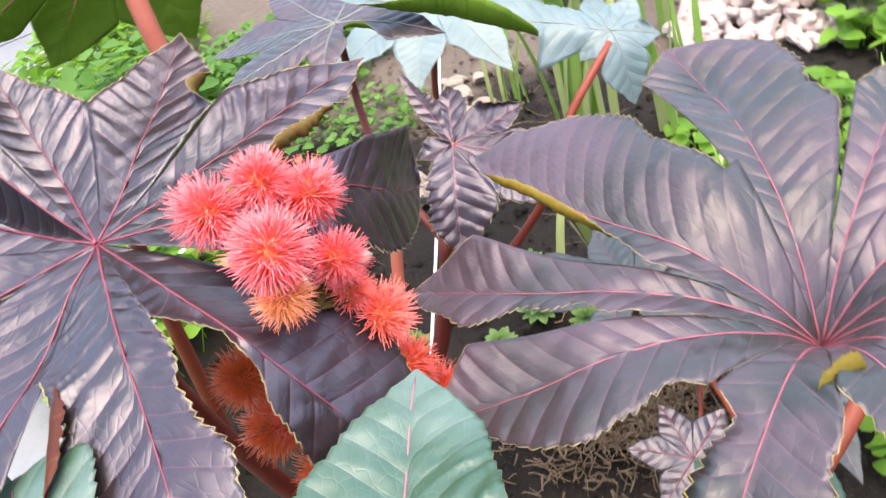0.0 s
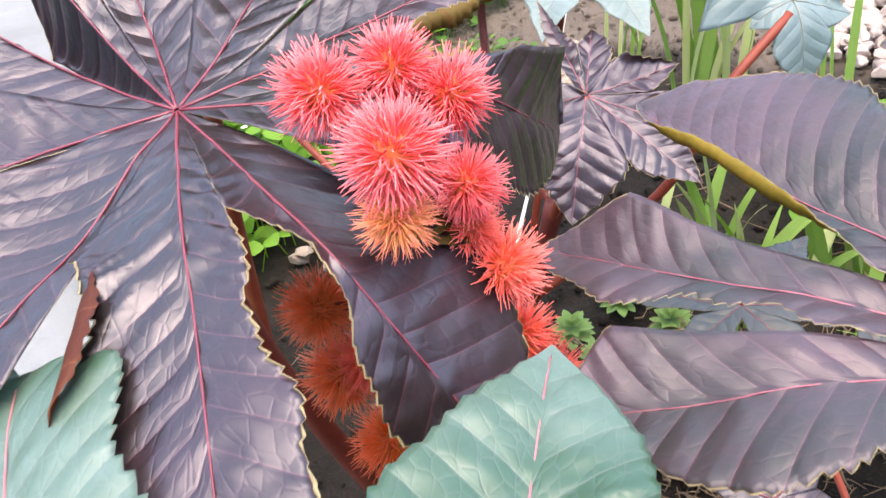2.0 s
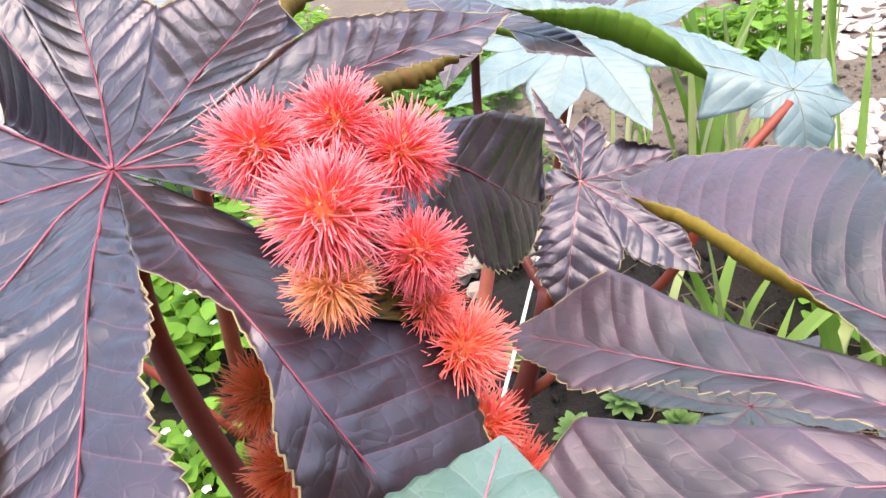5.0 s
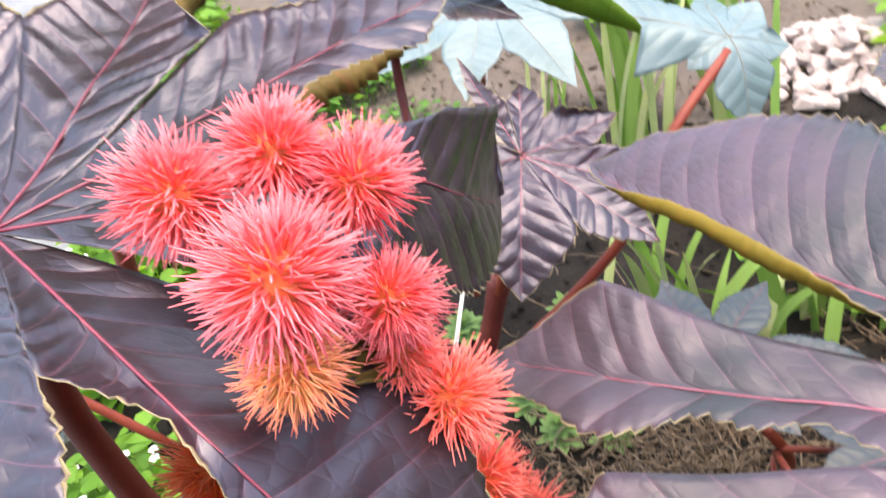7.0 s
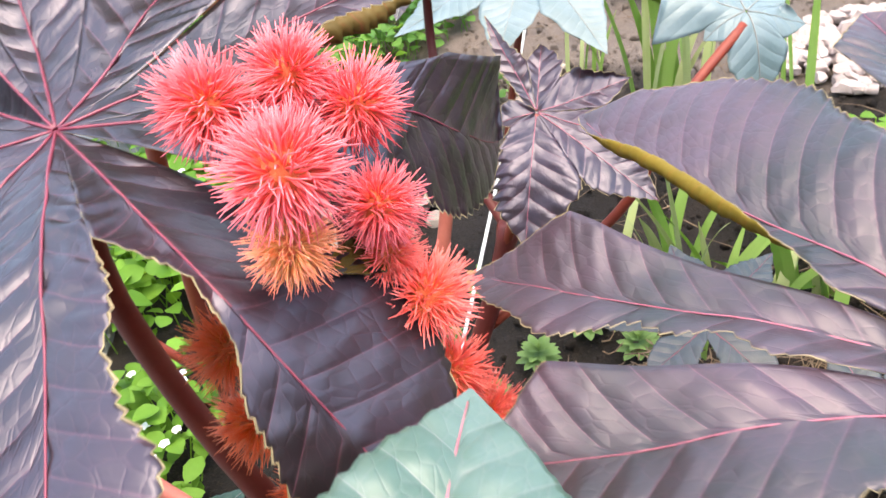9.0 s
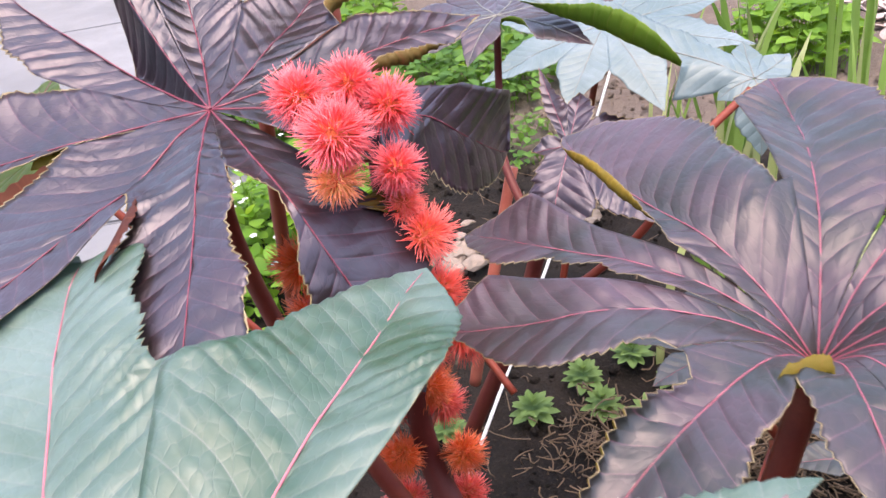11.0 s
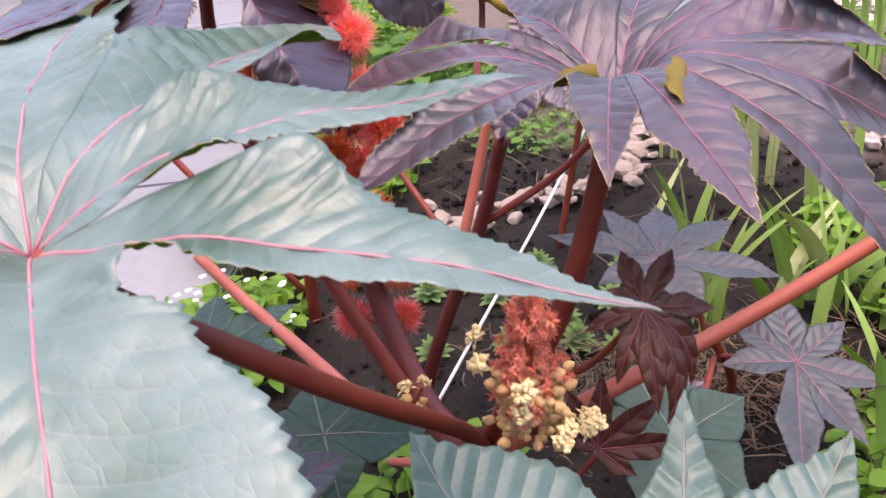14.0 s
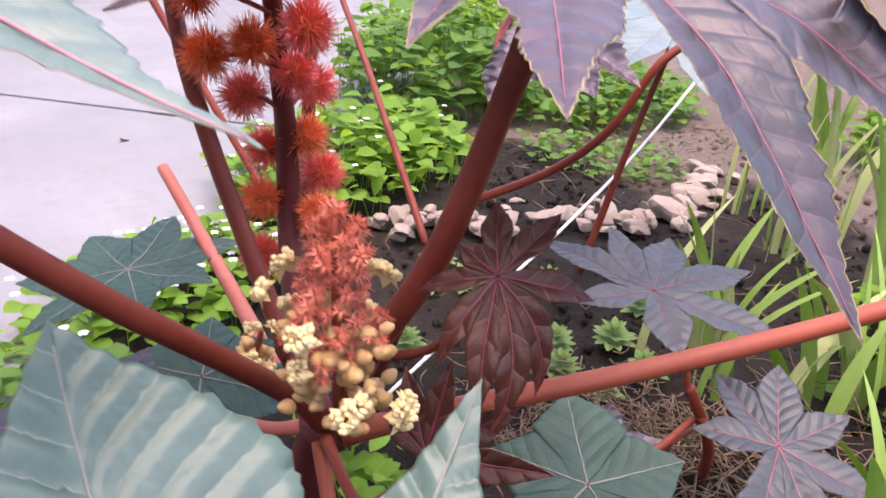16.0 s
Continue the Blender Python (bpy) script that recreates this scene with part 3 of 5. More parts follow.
def unseen_wall(name, label, a, b, high, thick=0.3):
    """An unseen plain wall from a to b, added to block low sky, standing on the ground."""
    a, b = Vector(a), Vector(b)
    d = (b - a).normalized()
    o = Vector((-d.y, d.x)) * (thick / 2)
    q = [a - o, b - o, b + o, a + o]
    verts = [(v.x, v.y, z) for z in (-0.1, high) for v in q]
    faces = [(3, 2, 1, 0), (4, 5, 6, 7)] + [(k, (k + 1) % 4, 4 + (k + 1) % 4, 4 + k) for k in range(4)]
    return tagged(mesh_object(name, verts, faces, [PLASTER], smooth=False), label, "wall", kind="structure")


# walls out of view, added all round to darken grazing reflections on the leaves
unseen_wall("wall_west", "unseen plain wall added beyond the concrete walk to block low sky", (-3.4, -5.0), (-8.5, 9.0), 2.2)
unseen_wall("wall_north", "unseen plain wall added past the far end of the bed to block low sky", (-8.7, 9.2), (7.0, 9.2), 2.0)
unseen_wall("wall_east", "unseen plain wall added along the side of the bed to block low sky", (7.2, 9.0), (7.2, -5.0), 2.2)
unseen_wall("wall_south", "unseen plain wall added behind the camera to block low sky", (7.0, -5.2), (-3.3, -5.2), 2.6)


# ---------------------------------------------------------------- the large castor plant
plant = thing("castor_plant", "red castor bean plant with purple and green lobed leaves", "plant")

leaf_a = palmate_leaf((-0.214, 0.314, 0.716), (0.03, -0.25, 1), (0, 1, 0), [
    L(115, 0.196, 0.012, 0.062, tip=0.005, um=0.4, bend=6, el=((0.068, 0.009), (0.10, 0.011), (0.14, 0.014), (0.18, 0.008)), er=((0.076, 0.042), (0.12, 0.056), (0.16, 0.042), (0.18, 0.016))),
    L(170, 0.19, 0.036, 0.046, tip=0.01, over=True, el=((0.081, 0.011), (0.098, 0.016), (0.118, 0.031), (0.13, 0.042), (0.165, 0.044)), er=((0.055, 0.056), (0.11, 0.058), (0.148, 0.042), (0.18, 0.014))),
    L(-154, 0.216, 0.022, 0.046, tip=0.0, mid=0.006, el=((0.072, 0.015), (0.104, 0.021), (0.113, 0.018), (0.15, 0.026), (0.195, 0.026)), over=True, er=((0.073, 0.036), (0.087, 0.032), (0.102, 0.028), (0.114, 0.037), (0.14, 0.046), (0.18, 0.042), (0.205, 0.018))),
    L(-130, 0.222, 0.056, 0.014, um=0.68, neck=0.5, dipl=0.026, pkl=-0.9, flop=(0.096, -12, 52, 0.025), er=((0.071, 0.016), (0.100, 0.002), (0.125, 0.008), (0.136, 0.014), (0.165, 0.022), (0.20, 0.022))),
    L(-83, 0.236, 0.050, 0.038, tip=-0.066, bend=14, rag=1.6, pkr=-0.9, over=True, flop=(0.101, -18, 55, 0.040),
      el=((0.088, 0.016), (0.115, 0.042), (0.145, 0.054), (0.165, 0.048), (0.185, 0.034), (0.21, 0.040), (0.228, 0.030)), er=((0.085, 0.034), (0.14, 0.038), (0.19, 0.036), (0.222, 0.020))), L(-52, 0.168, 0.036, 0.034, tip=-0.008, um=0.6, neck=0.75, rolls=((-1, 0.45, 0.85, 160, 0.68),)),
    L(-9, 0.15, 0.042, tip=0.01, rolls=((-1, 0.52, 0.75, 150, 0.65),)), L(33, 0.155, 0.038, tip=0.03, neck=0.7),
    L(50, 0.15, 0.030, 0.03, tip=0.05, dipl=0.04), L(69, 0.20, 0.036, 0.03, tip=0.05, um=0.65, neck=0.8, dipr=0.04)],
    PURPLE, RUSSET, REDRIB, plant, "large dark purple leaf, glossy, with ragged eaten margins", seed=1, pucker=0.005, tooth=0.0030, ragged=0.007, fold=0.07, pleat=0.00026, step=0.0012, cols=10, rib_r=0.0007, rim_r=0.0005)

leaf_b = palmate_leaf((0.104, 0.266, 0.604), (-0.02, -0.1, 1), (0, 1, 0), [
    L(-2, 0.20, 0.020, 0.052, tip=0.0, bend=8, rolls=((1, 0.45, 0.72, 170, 0.5),), el=((0.082, 0.015), (0.11, 0.022), (0.14, 0.027), (0.165, 0.030), (0.185, 0.014)), er=((0.084, 0.037), (0.12, 0.050), (0.17, 0.045), (0.19, 0.026))),
    L(50, 0.226, 0.018, 0.060, tip=-0.019, bend=-10, rolls=((1, 0.36, 0.99, 175, 0.25),), el=((0.061, 0.016), (0.10, 0.016), (0.16, 0.015), (0.20, 0.010)), er=((0.062, 0.045), (0.09, 0.048), (0.124, 0.062), (0.172, 0.053), (0.21, 0.028))),
    L(75, 0.21, 0.034, 0.040, tip=-0.035, bend=-9, el=((0.070, 0.017), (0.10, 0.012), (0.126, 0.009), (0.165, 0.020), (0.19, 0.012)), er=((0.061, 0.012), (0.075, 0.038), (0.114, 0.056), (0.148, 0.044), (0.18, 0.024)), over=True),
    L(101, 0.174, 0.034, 0.044, tip=-0.022, bend=-6, el=((0.062, 0.030), (0.074, 0.026), (0.090, 0.036), (0.113, 0.036), (0.133, 0.028), (0.155, 0.012)), er=((0.071, 0.016), (0.104, 0.029), (0.130, 0.037), (0.152, 0.032))),
    L(145, 0.180, 0.028, 0.034, tip=-0.018, um=0.4, bend=5, rolls=((-1, 0.42, 0.97, 125, 0.5),), el=((0.030, 0.012), (0.06, 0.024), (0.10, 0.029), (0.15, 0.020)), er=((0.065, 0.019), (0.073, 0.010), (0.09, 0.016), (0.12, 0.022), (0.15, 0.018))), L(-168, 0.138, 0.024, 0.022, tip=-0.02, um=0.4), L(-149, 0.18, 0.030, 0.028, tip=-0.03, um=0.4, rolls=((-1, 0.1, 0.6, 200, 0.2),)),
    L(-120, 0.19, 0.030, 0.026, tip=-0.10, um=0.45), L(-94, 0.18, 0.038, tip=-0.075, rolls=((1, 0.3, 0.97, 175, 0.3),)), L(-64, 0.17, 0.044, tip=-0.045, rolls=((1, 0.32, 0.98, 175, 0.3),)), L(-34, 0.17, 0.036, 0.03, tip=-0.005)],
    MAUVE, OLIVE, RIB, plant, "broad mauve purple leaf with pink ribs and upturned olive margins", seed=2, pucker=0.003, pucker_r=0.026, tooth=0.0030, ragged=0.008, bowl=0.045, bowl_r=0.05, pleat=0.0004, step=0.0012, cols=10, fold=0.3, rib_r=0.0005, rim_r=0.0003)

leaf_g = palmate_leaf((-0.064, -0.005, 0.632), (0, 0, 1), (0, 1, 0), [
    L(108, 0.27, 0.07, 0.19, tip=-0.08, um=0.9, neck=1.0), L(43, 0.262, 0.16, 0.050, tip=0.008, um=0.88, neck=0.75, bend=-5, sr=0.25, er=((0.147, 0.042), (0.175, 0.038), (0.205, 0.034), (0.237, 0.036), (0.252, 0.02))),
    L(0, 0.243, 0.034, 0.034, tip=-0.012, sr=-0.25, sl=0.2, er=((0.086, 0.026), (0.12, 0.034), (0.16, 0.039), (0.19, 0.032), (0.21, 0.026), (0.228, 0.014)), el=((0.137, 0.062), (0.168, 0.042), (0.187, 0.036), (0.205, 0.026), (0.225, 0.010))),
    L(-50, 0.218, 0.036, 0.032, tip=-0.012, bend=3, rise=0.037, pkr=1.3, pkl=1.5, el=((0.074, 0.055), (0.104, 0.038), (0.128, 0.033), (0.158, 0.024), (0.181, 0.014)), er=((0.068, 0.0275), (0.085, 0.027), (0.113, 0.026), (0.155, 0.017), (0.19, 0.009))),
    L(-91, 0.240, 0.040, 0.024, tip=-0.033, pw=4.0, bend=10, rise=0.016, over=True, pkl=1.3, el=((0.067, 0.024), (0.073, 0.038), (0.087, 0.041), (0.118, 0.040), (0.149, 0.031), (0.179, 0.020), (0.207, 0.010)),
      er=((0.077, 0.018), (0.091, 0.0145), (0.111, 0.017), (0.129, 0.017), (0.156, 0.016), (0.180, 0.016), (0.207, 0.007))),
    L(-128, 0.26, 0.042, 0.045, tip=-0.10, neck=0.6, bend=-8, rise=0.02, el=((0.071, 0.033), (0.084, 0.029), (0.095, 0.028), (0.108, 0.042), (0.124, 0.047), (0.143, 0.055), (0.18, 0.062), (0.22, 0.055))), L(-152, 0.17, 0.045, tip=-0.1), L(-178, 0.16, 0.045, tip=-0.1), L(150, 0.17, 0.05, tip=-0.08)],
    SEA, GREENUNDER, ROSERIB, plant, "pale sea green leaf with pink ribs above the flower spike", seed=3, tooth=0.0030, pitch=0.0065, bowl=0.045, bowl_r=0.075, step=0.0013, cols=12, pleat=0.0004, pucker=0.008, pucker_r=0.026, fold=0.2, rib_r=0.0008)

leaf_h = palmate_leaf((0.19, 0.0, 0.44), (0.1, 0.1, 1), (0, 1, 0), [
    L(75, 0.14, 0.045, 0.060, tip=0.085, neck=0.9), L(14, 0.135, 0.024, tip=0.075), L(-16, 0.165, 0.034, tip=0.055), L(-60, 0.15, 0.03), L(-120, 0.14, 0.03), L(150, 0.13, 0.03)],
    PALESEA, GREENUNDER, PALERIB, plant, "low pale sea green leaf with pale ribs and toothed margins", seed=4, pleat=0.0026)

leaf_y = palmate_leaf((0.132, 0.200, 0.510), (0.15, -0.6, 0.8), (0, 0.7, 0.6), [
    L(28, 0.040, 0.0072, neck=0.3, um=0.6), L(-14, 0.042, 0.0072, neck=0.3, um=0.6), L(-72, 0.040, 0.0076, tip=-0.014, neck=0.3, um=0.55), L(-112, 0.045, 0.0076, tip=-0.03, neck=0.3, bend=-25), L(-138, 0.060, 0.0081, tip=-0.03, neck=0.3, bend=-22),
    L(-164, 0.056, 0.0081, tip=-0.02, neck=0.3), L(168, 0.044, 0.0068, tip=-0.015, neck=0.3), L(118, 0.036, 0.0059, tip=-0.01, neck=0.3), L(70, 0.024, 0.0076, neck=0.3)],
    YOUNG, YOUNG, REDRIB, plant, "young red brown leaf still crumpled and hanging", seed=9, fold=0.6, pleat=0.0016, step=0.0010, cols=6, rib_r=0.0005, ragged=0.0015, tooth=0.0032, pitch=0.004)

leaf_z = palmate_leaf((0.10, 0.20, 0.40), (0.35, -0.85, 0.4), (0, 0.4, 0.9), [
    L(30, 0.045, 0.008), L(0, 0.05, 0.008), L(-45, 0.055, 0.009), L(-80, 0.065, 0.009), L(60, 0.03, 0.007), L(-120, 0.03, 0.007)],
    YOUNG, YOUNG, REDRIB, plant, "small folded red shoot leaf", seed=10, fold=0.7, pleat=0.0016, step=0.0012, rib_r=0.0009, ragged=0.001, tooth=0.003, pitch=0.004)



def curled_margin(name, a, b, over, r, turn, mat, parent, label, seed=0, bulge=1):
    """A margin that stands up along the line a to b and curls over towards `over`, with a toothed free edge."""
    a, b, over = Vector(a), Vector(b), Vector(over).normalized()
    n, m = 26, 9
    verts, faces, uvs = [], [], []
    for i in range(n + 1):
        u = i / n
        full = (math.sin(math.pi * u) ** 0.5) * (0.75 + 0.25 * abs(math.cos(math.pi * u * bulge))) + 0.12 * noise.noise(Vector((u * 9, seed, 0))) + 0.10 * ((u * 11) % 1.0)
        for j in range(m + 1):
            th = radians(turn) * full * j / m
            wob = 0.0012 * noise.noise(Vector((u * 6, j * 0.5, seed + 3)))
            verts.append(a.lerp(b, u) + Vector((0, 0, r * math.sin(th) + wob)) + over * (r * (1 - math.cos(th)) + wob))
            uvs.append((u * 0.4, j / m * 0.15))
    for i in range(n):
        for j in range(m):
            q = i * (m + 1) + j
            faces.append((q, q + 1, q + m + 2, q + m + 1))
    k = len(verts)
    low = [v - over * 0.0004 + Vector((0, 0, -0.0003)) for v in verts]
    under = [tuple(k + i for i in f[::-1]) for f in faces]
    return mesh_object(name, verts + low, faces + under, [mat], parent, label, uvs + uvs)


def dried_lobe(pts, wide, mat, parent, label):
    """A narrow withered lobe that hangs along a line, folded and toothed."""
    line = curve_points(pts, 30)
    verts, faces, uvs = [], [], []
    for k, q in enumerate(line):
        u = k / 29
        d = (line[min(k + 1, 29)] - line[max(k - 1, 0)]).normalized()
        x = d.cross(Vector((0.2, -0.6, 0.8))).normalized()
        up = x.cross(d)
        w = wide * (0.35 + 0.65 * math.sin(math.pi * min(1, u * 1.1 + 0.15))) * (1 - u ** 4) + 0.0004
        for e in (-1.0, -0.5, 0.0, 0.5, 1.0):
            tooth = 1 + 0.35 * ((u * 14 + e) % 1.0 - 0.5) * abs(e)
            verts.append(q + x * (w * e * tooth) + up * (0.5 * w * abs(e) + 0.002 * noise.noise(q * 120)))
            uvs.append((u * 0.8, e * 0.12))
    for k in range(29):
        for e in range(4):
            a = 5 * k + e
            faces.append((a, a + 1, a + 6, a + 5))
    n = len(verts)
    low = [v + Vector((0, 0.0002, -0.0004)) for v in verts]
    under = [tuple(n + i for i in f[::-1]) for f in faces]
    return mesh_object("dried_lobe", verts + low, faces + under, [mat], parent, label, uvs + uvs)


curled_margin("curled_margin", (0.148, 0.244, 0.634), (0.157, 0.184, 0.630), (-1, 0, 0), 0.0075, 150, OLIVE, leaf_b, "olive curled margin", 1, 2)
curled_margin("curled_margin", (0.084, 0.212, 0.634), (0.106, 0.222, 0.634), (0.3, 1, 0), 0.009, 90, OLIVE, leaf_b, "olive curled margin", 2)
curled_margin("curled_margin", (-0.209, 0.230, 0.700), (-0.195, 0.178, 0.690), (1, 0.2, 0), 0.007, 120, RUST, leaf_a, "rust red curled margin", 3)
curled_margin("curled_margin", (-0.262, 0.276, 0.706), (-0.305, 0.262, 0.704), (0.2, 1, 0), 0.006, 110, OLIVE, leaf_a, "olive curled margin", 4)
dried_lobe([(-0.285, 0.266, 0.700), (-0.315, 0.238, 0.684), (-0.340, 0.216, 0.668), (-0.356, 0.203, 0.655)], 0.011, RUST, leaf_a, "withered rust red lobe")

NODE = (0.0, 0.235, 0.352)
stem("trunk", [(-0.05, 0.30, -0.02), (-0.035, 0.27, 0.15), (-0.03, 0.25, 0.28), NODE], 0.016, 0.013, STEMDARK, plant, "dark red main stem with swollen joints", swell=0.003)
stem("petiole", [NODE, (0.008, 0.19, 0.405), (0.012, 0.08, 0.515), (-0.01, 0.02, 0.585), (-0.064, -0.005, 0.63)], 0.0068, 0.005, STEM, plant, swell=0.002)
stem("branch", [(0.005, 0.25, 0.35), (0.04, 0.225, 0.42), (0.075, 0.24, 0.49), (0.104, 0.266, 0.604)], 0.0095, 0.0065, STEM, plant, swell=0.002)
stem("petiole", [(0.01, 0.24, 0.345), (0.06, 0.29, 0.358), (0.16, 0.39, 0.382), (0.255, 0.49, 0.41), (0.36, 0.6, 0.45)], 0.0075, 0.0065, STEMORANGE, plant, "orange red leaf stalk", swell=0.002)
stem("fruit_stalk", [(-0.005, 0.24, 0.33), (-0.08, 0.30, 0.325), (-0.145, 0.355, 0.40), (-0.15, 0.358, 0.48), (-0.128, 0.326, 0.60), (-0.115, 0.31, 0.69)], 0.014, 0.0045, STEMDARK, plant, "dark red stalk of the fruit spike", n=36)
stem("petiole", [(-0.20, 0.385, 0.225), (-0.30, 0.43, 0.25), (-0.42, 0.48, 0.28), (-0.5, 0.5, 0.33)], 0.0085, 0.007, STEMPINK, plant, "pale pink leaf stalk")
stem("petiole", [(-0.09, 0.30, 0.32), (-0.19, 0.31, 0.50), (-0.235, 0.325, 0.62), (-0.214, 0.314, 0.714)], 0.0075, 0.005, STEM, plant)
stem("shoot", [(0.0, 0.235, 0.35), (-0.045, 0.235, 0.325), (-0.085, 0.235, 0.315)], 0.006, 0.003, STEMPINK, plant)
stem("shoot", [(0.005, 0.225, 0.345), (0.045, 0.195, 0.30), (0.06, 0.18, 0.24)], 0.005, 0.004, STEMORANGE, plant)
stem("shoot", [(0.01, 0.225, 0.35), (0.06, 0.20, 0.345), (0.10, 0.20, 0.395)], 0.004, 0.002, STEM, plant)
stem("petiole", [(0.04, 0.225, 0.42), (0.09, 0.218, 0.45), (0.132, 0.200, 0.508)], 0.003, 0.0018, STEM, plant)

# the spike of spiny capsules
for k, (x, y, z, r, mt) in enumerate([
        (-0.144, 0.296, 0.728, 0.0185, PINKSP), (-0.12, 0.307, 0.731, 0.0165, PINKSP), (-0.102, 0.311, 0.717, 0.0175, PINKSP), (-0.111, 0.266, 0.720, 0.0205, PINKSP), (-0.119, 0.284, 0.712, 0.017, PINKSP),
        (-0.114, 0.2625, 0.698, 0.0150, YELSP), (-0.099, 0.299, 0.687, 0.0165, PINKSP), (-0.102, 0.304, 0.664, 0.014, REDSP), (-0.092, 0.302, 0.645, 0.0195, REDSP), (-0.090, 0.302, 0.608, 0.019, REDSP),
        (-0.178, 0.305, 0.62, 0.020, ORASP), (-0.175, 0.30, 0.584, 0.021, ORASP), (-0.158, 0.295, 0.545, 0.021, ORASP), (-0.083, 0.313, 0.572, 0.021, REDSP), (-0.13, 0.31, 0.555, 0.020, ORASP), (-0.158, 0.30, 0.595, 0.018, REDSP),
        (-0.15, 0.385, 0.55, 0.020, REDSP), (-0.155, 0.395, 0.507, 0.021, REDSP), (-0.166, 0.333, 0.509, 0.021, REDSP), (-0.128, 0.345, 0.53, 0.020, REDSP), (-0.144, 0.372, 0.473, 0.021, ORASP), (-0.175, 0.36, 0.46, 0.020, REDSP),
        (-0.147, 0.395, 0.437, 0.021, REDSP), (-0.165, 0.345, 0.425, 0.020, ORASP), (-0.17, 0.347, 0.373, 0.021, REDSP), (-0.128, 0.368, 0.368, 0.019, REDSP), (-0.12, 0.36, 0.42, 0.019, ORASP)]):
    sag = max(0.0, min(1.0, (0.64 - z) / 0.16))
    axis = Vector((-0.118 - 0.032 * sag, 0.312 + 0.046 * sag, z - 0.012))
    capsule((x, y, z), r, mt, plant, (x - axis.x, y - axis.y, 0.01), k)
    stem("fruit_stem", [axis, axis.lerp(Vector((x, y, z)), 0.5) + Vector((0, 0, 0.004)), (x, y, z)], 0.0018, 0.0022, STEMORANGE, plant, n=8, sides=7)


# ---------------------------------------------------------------- flower spike
def bud_mesh(seed, open_flower=False):
    rnd = random.Random(seed)
    bm = bmesh.new()
    if not open_flower:
        bmesh.ops.create_uvsphere(bm, u_segments=10, v_segments=8, radius=1.0)
        for v in bm.verts:
            a = math.atan2(v.co.y, v.co.x)
            k = 1 + 0.07 * math.cos(3 * a)
            v.co = Vector((v.co.x * k, v.co.y * k, v.co.z * 1.05 + 0.45 * max(0, v.co.z) ** 4))
    else:
        for k in range(26):
            d = Vector([rnd.gauss(0, 1) for _ in range(3)]).normalized()
            d.z = abs(d.z) * 0.9
            m = Matrix.Translation(d * rnd.uniform(0.55, 1.0)) @ Matrix.Diagonal((*[rnd.uniform(0.18, 0.34)] * 3, 1))
            bmesh.ops.create_icosphere(bm, subdivisions=1, radius=1.0, matrix=m)
        for k in range(5):
            a = 2 * math.pi * k / 5
            e = Vector((math.cos(a), math.sin(a), -0.2))
            s = Vector((-math.sin(a), math.cos(a), 0))
            q = [bm.verts.new(p) for p in (e * 0.2 - s * 0.3, e * 0.2 + s * 0.3, e * 0.8 + s * 0.35, e * 1.25 + Vector((0, 0, -0.25)), e * 0.8 - s * 0.35)]
            bm.faces.new(q)
    me = bpy.data.meshes.new("bud")
    bm.to_mesh(me)
    bm.free()
    me.polygons.foreach_set("use_smooth", [True] * len(me.polygons))
    return me


def tuft_mesh(seed):
    """A small female flower: a knob with feathery red styles."""
    rnd = random.Random(seed)
    verts, faces = [], []
    for k in range(34):
        d = Vector([rnd.gauss(0, 1) for _ in range(3)]).normalized()
        x = d.orthogonal().normalized() * 0.12
        y = d.cross(x)
        b = len(verts)
        verts += [d * 0.2 + x, d * 0.2 - x * 0.5 + y * 0.9, d * 0.2 - x * 0.5 - y * 0.9, d * rnd.uniform(0.75, 1.15) + Vector([rnd.gauss(0, 0.12) for _ in range(3)])]
        faces += [(b, b + 1, b + 3), (b + 1, b + 2, b + 3), (b + 2, b, b + 3)]
    me = bpy.data.meshes.new("style_tuft")
    me.from_pydata([tuple(v) for v in verts], [], faces)
    return me


BUD = plain_material("cream_bud", (0.66, 0.30, 0.09), (0.76, 0.55, 0.26), 60.0, 0.5, 0.0004)
ANTHER = plain_material("pale_stamens", (0.76, 0.54, 0.22), (0.82, 0.68, 0.38), 90.0, 0.6)
TUFT = plain_material("red_styles", (0.56, 0.08, 0.05), (0.70, 0.24, 0.14), 90.0, 0.5)
MEBUD, MEOPEN, METUFT = [bud_mesh(k) for k in range(3)], [bud_mesh(k + 5, True) for k in range(3)], [tuft_mesh(k) for k in range(3)]
for some, mt in ((MEBUD, BUD), (MEOPEN, ANTHER), (METUFT, TUFT)):
    for me in some:
        me.materials.append(mt)


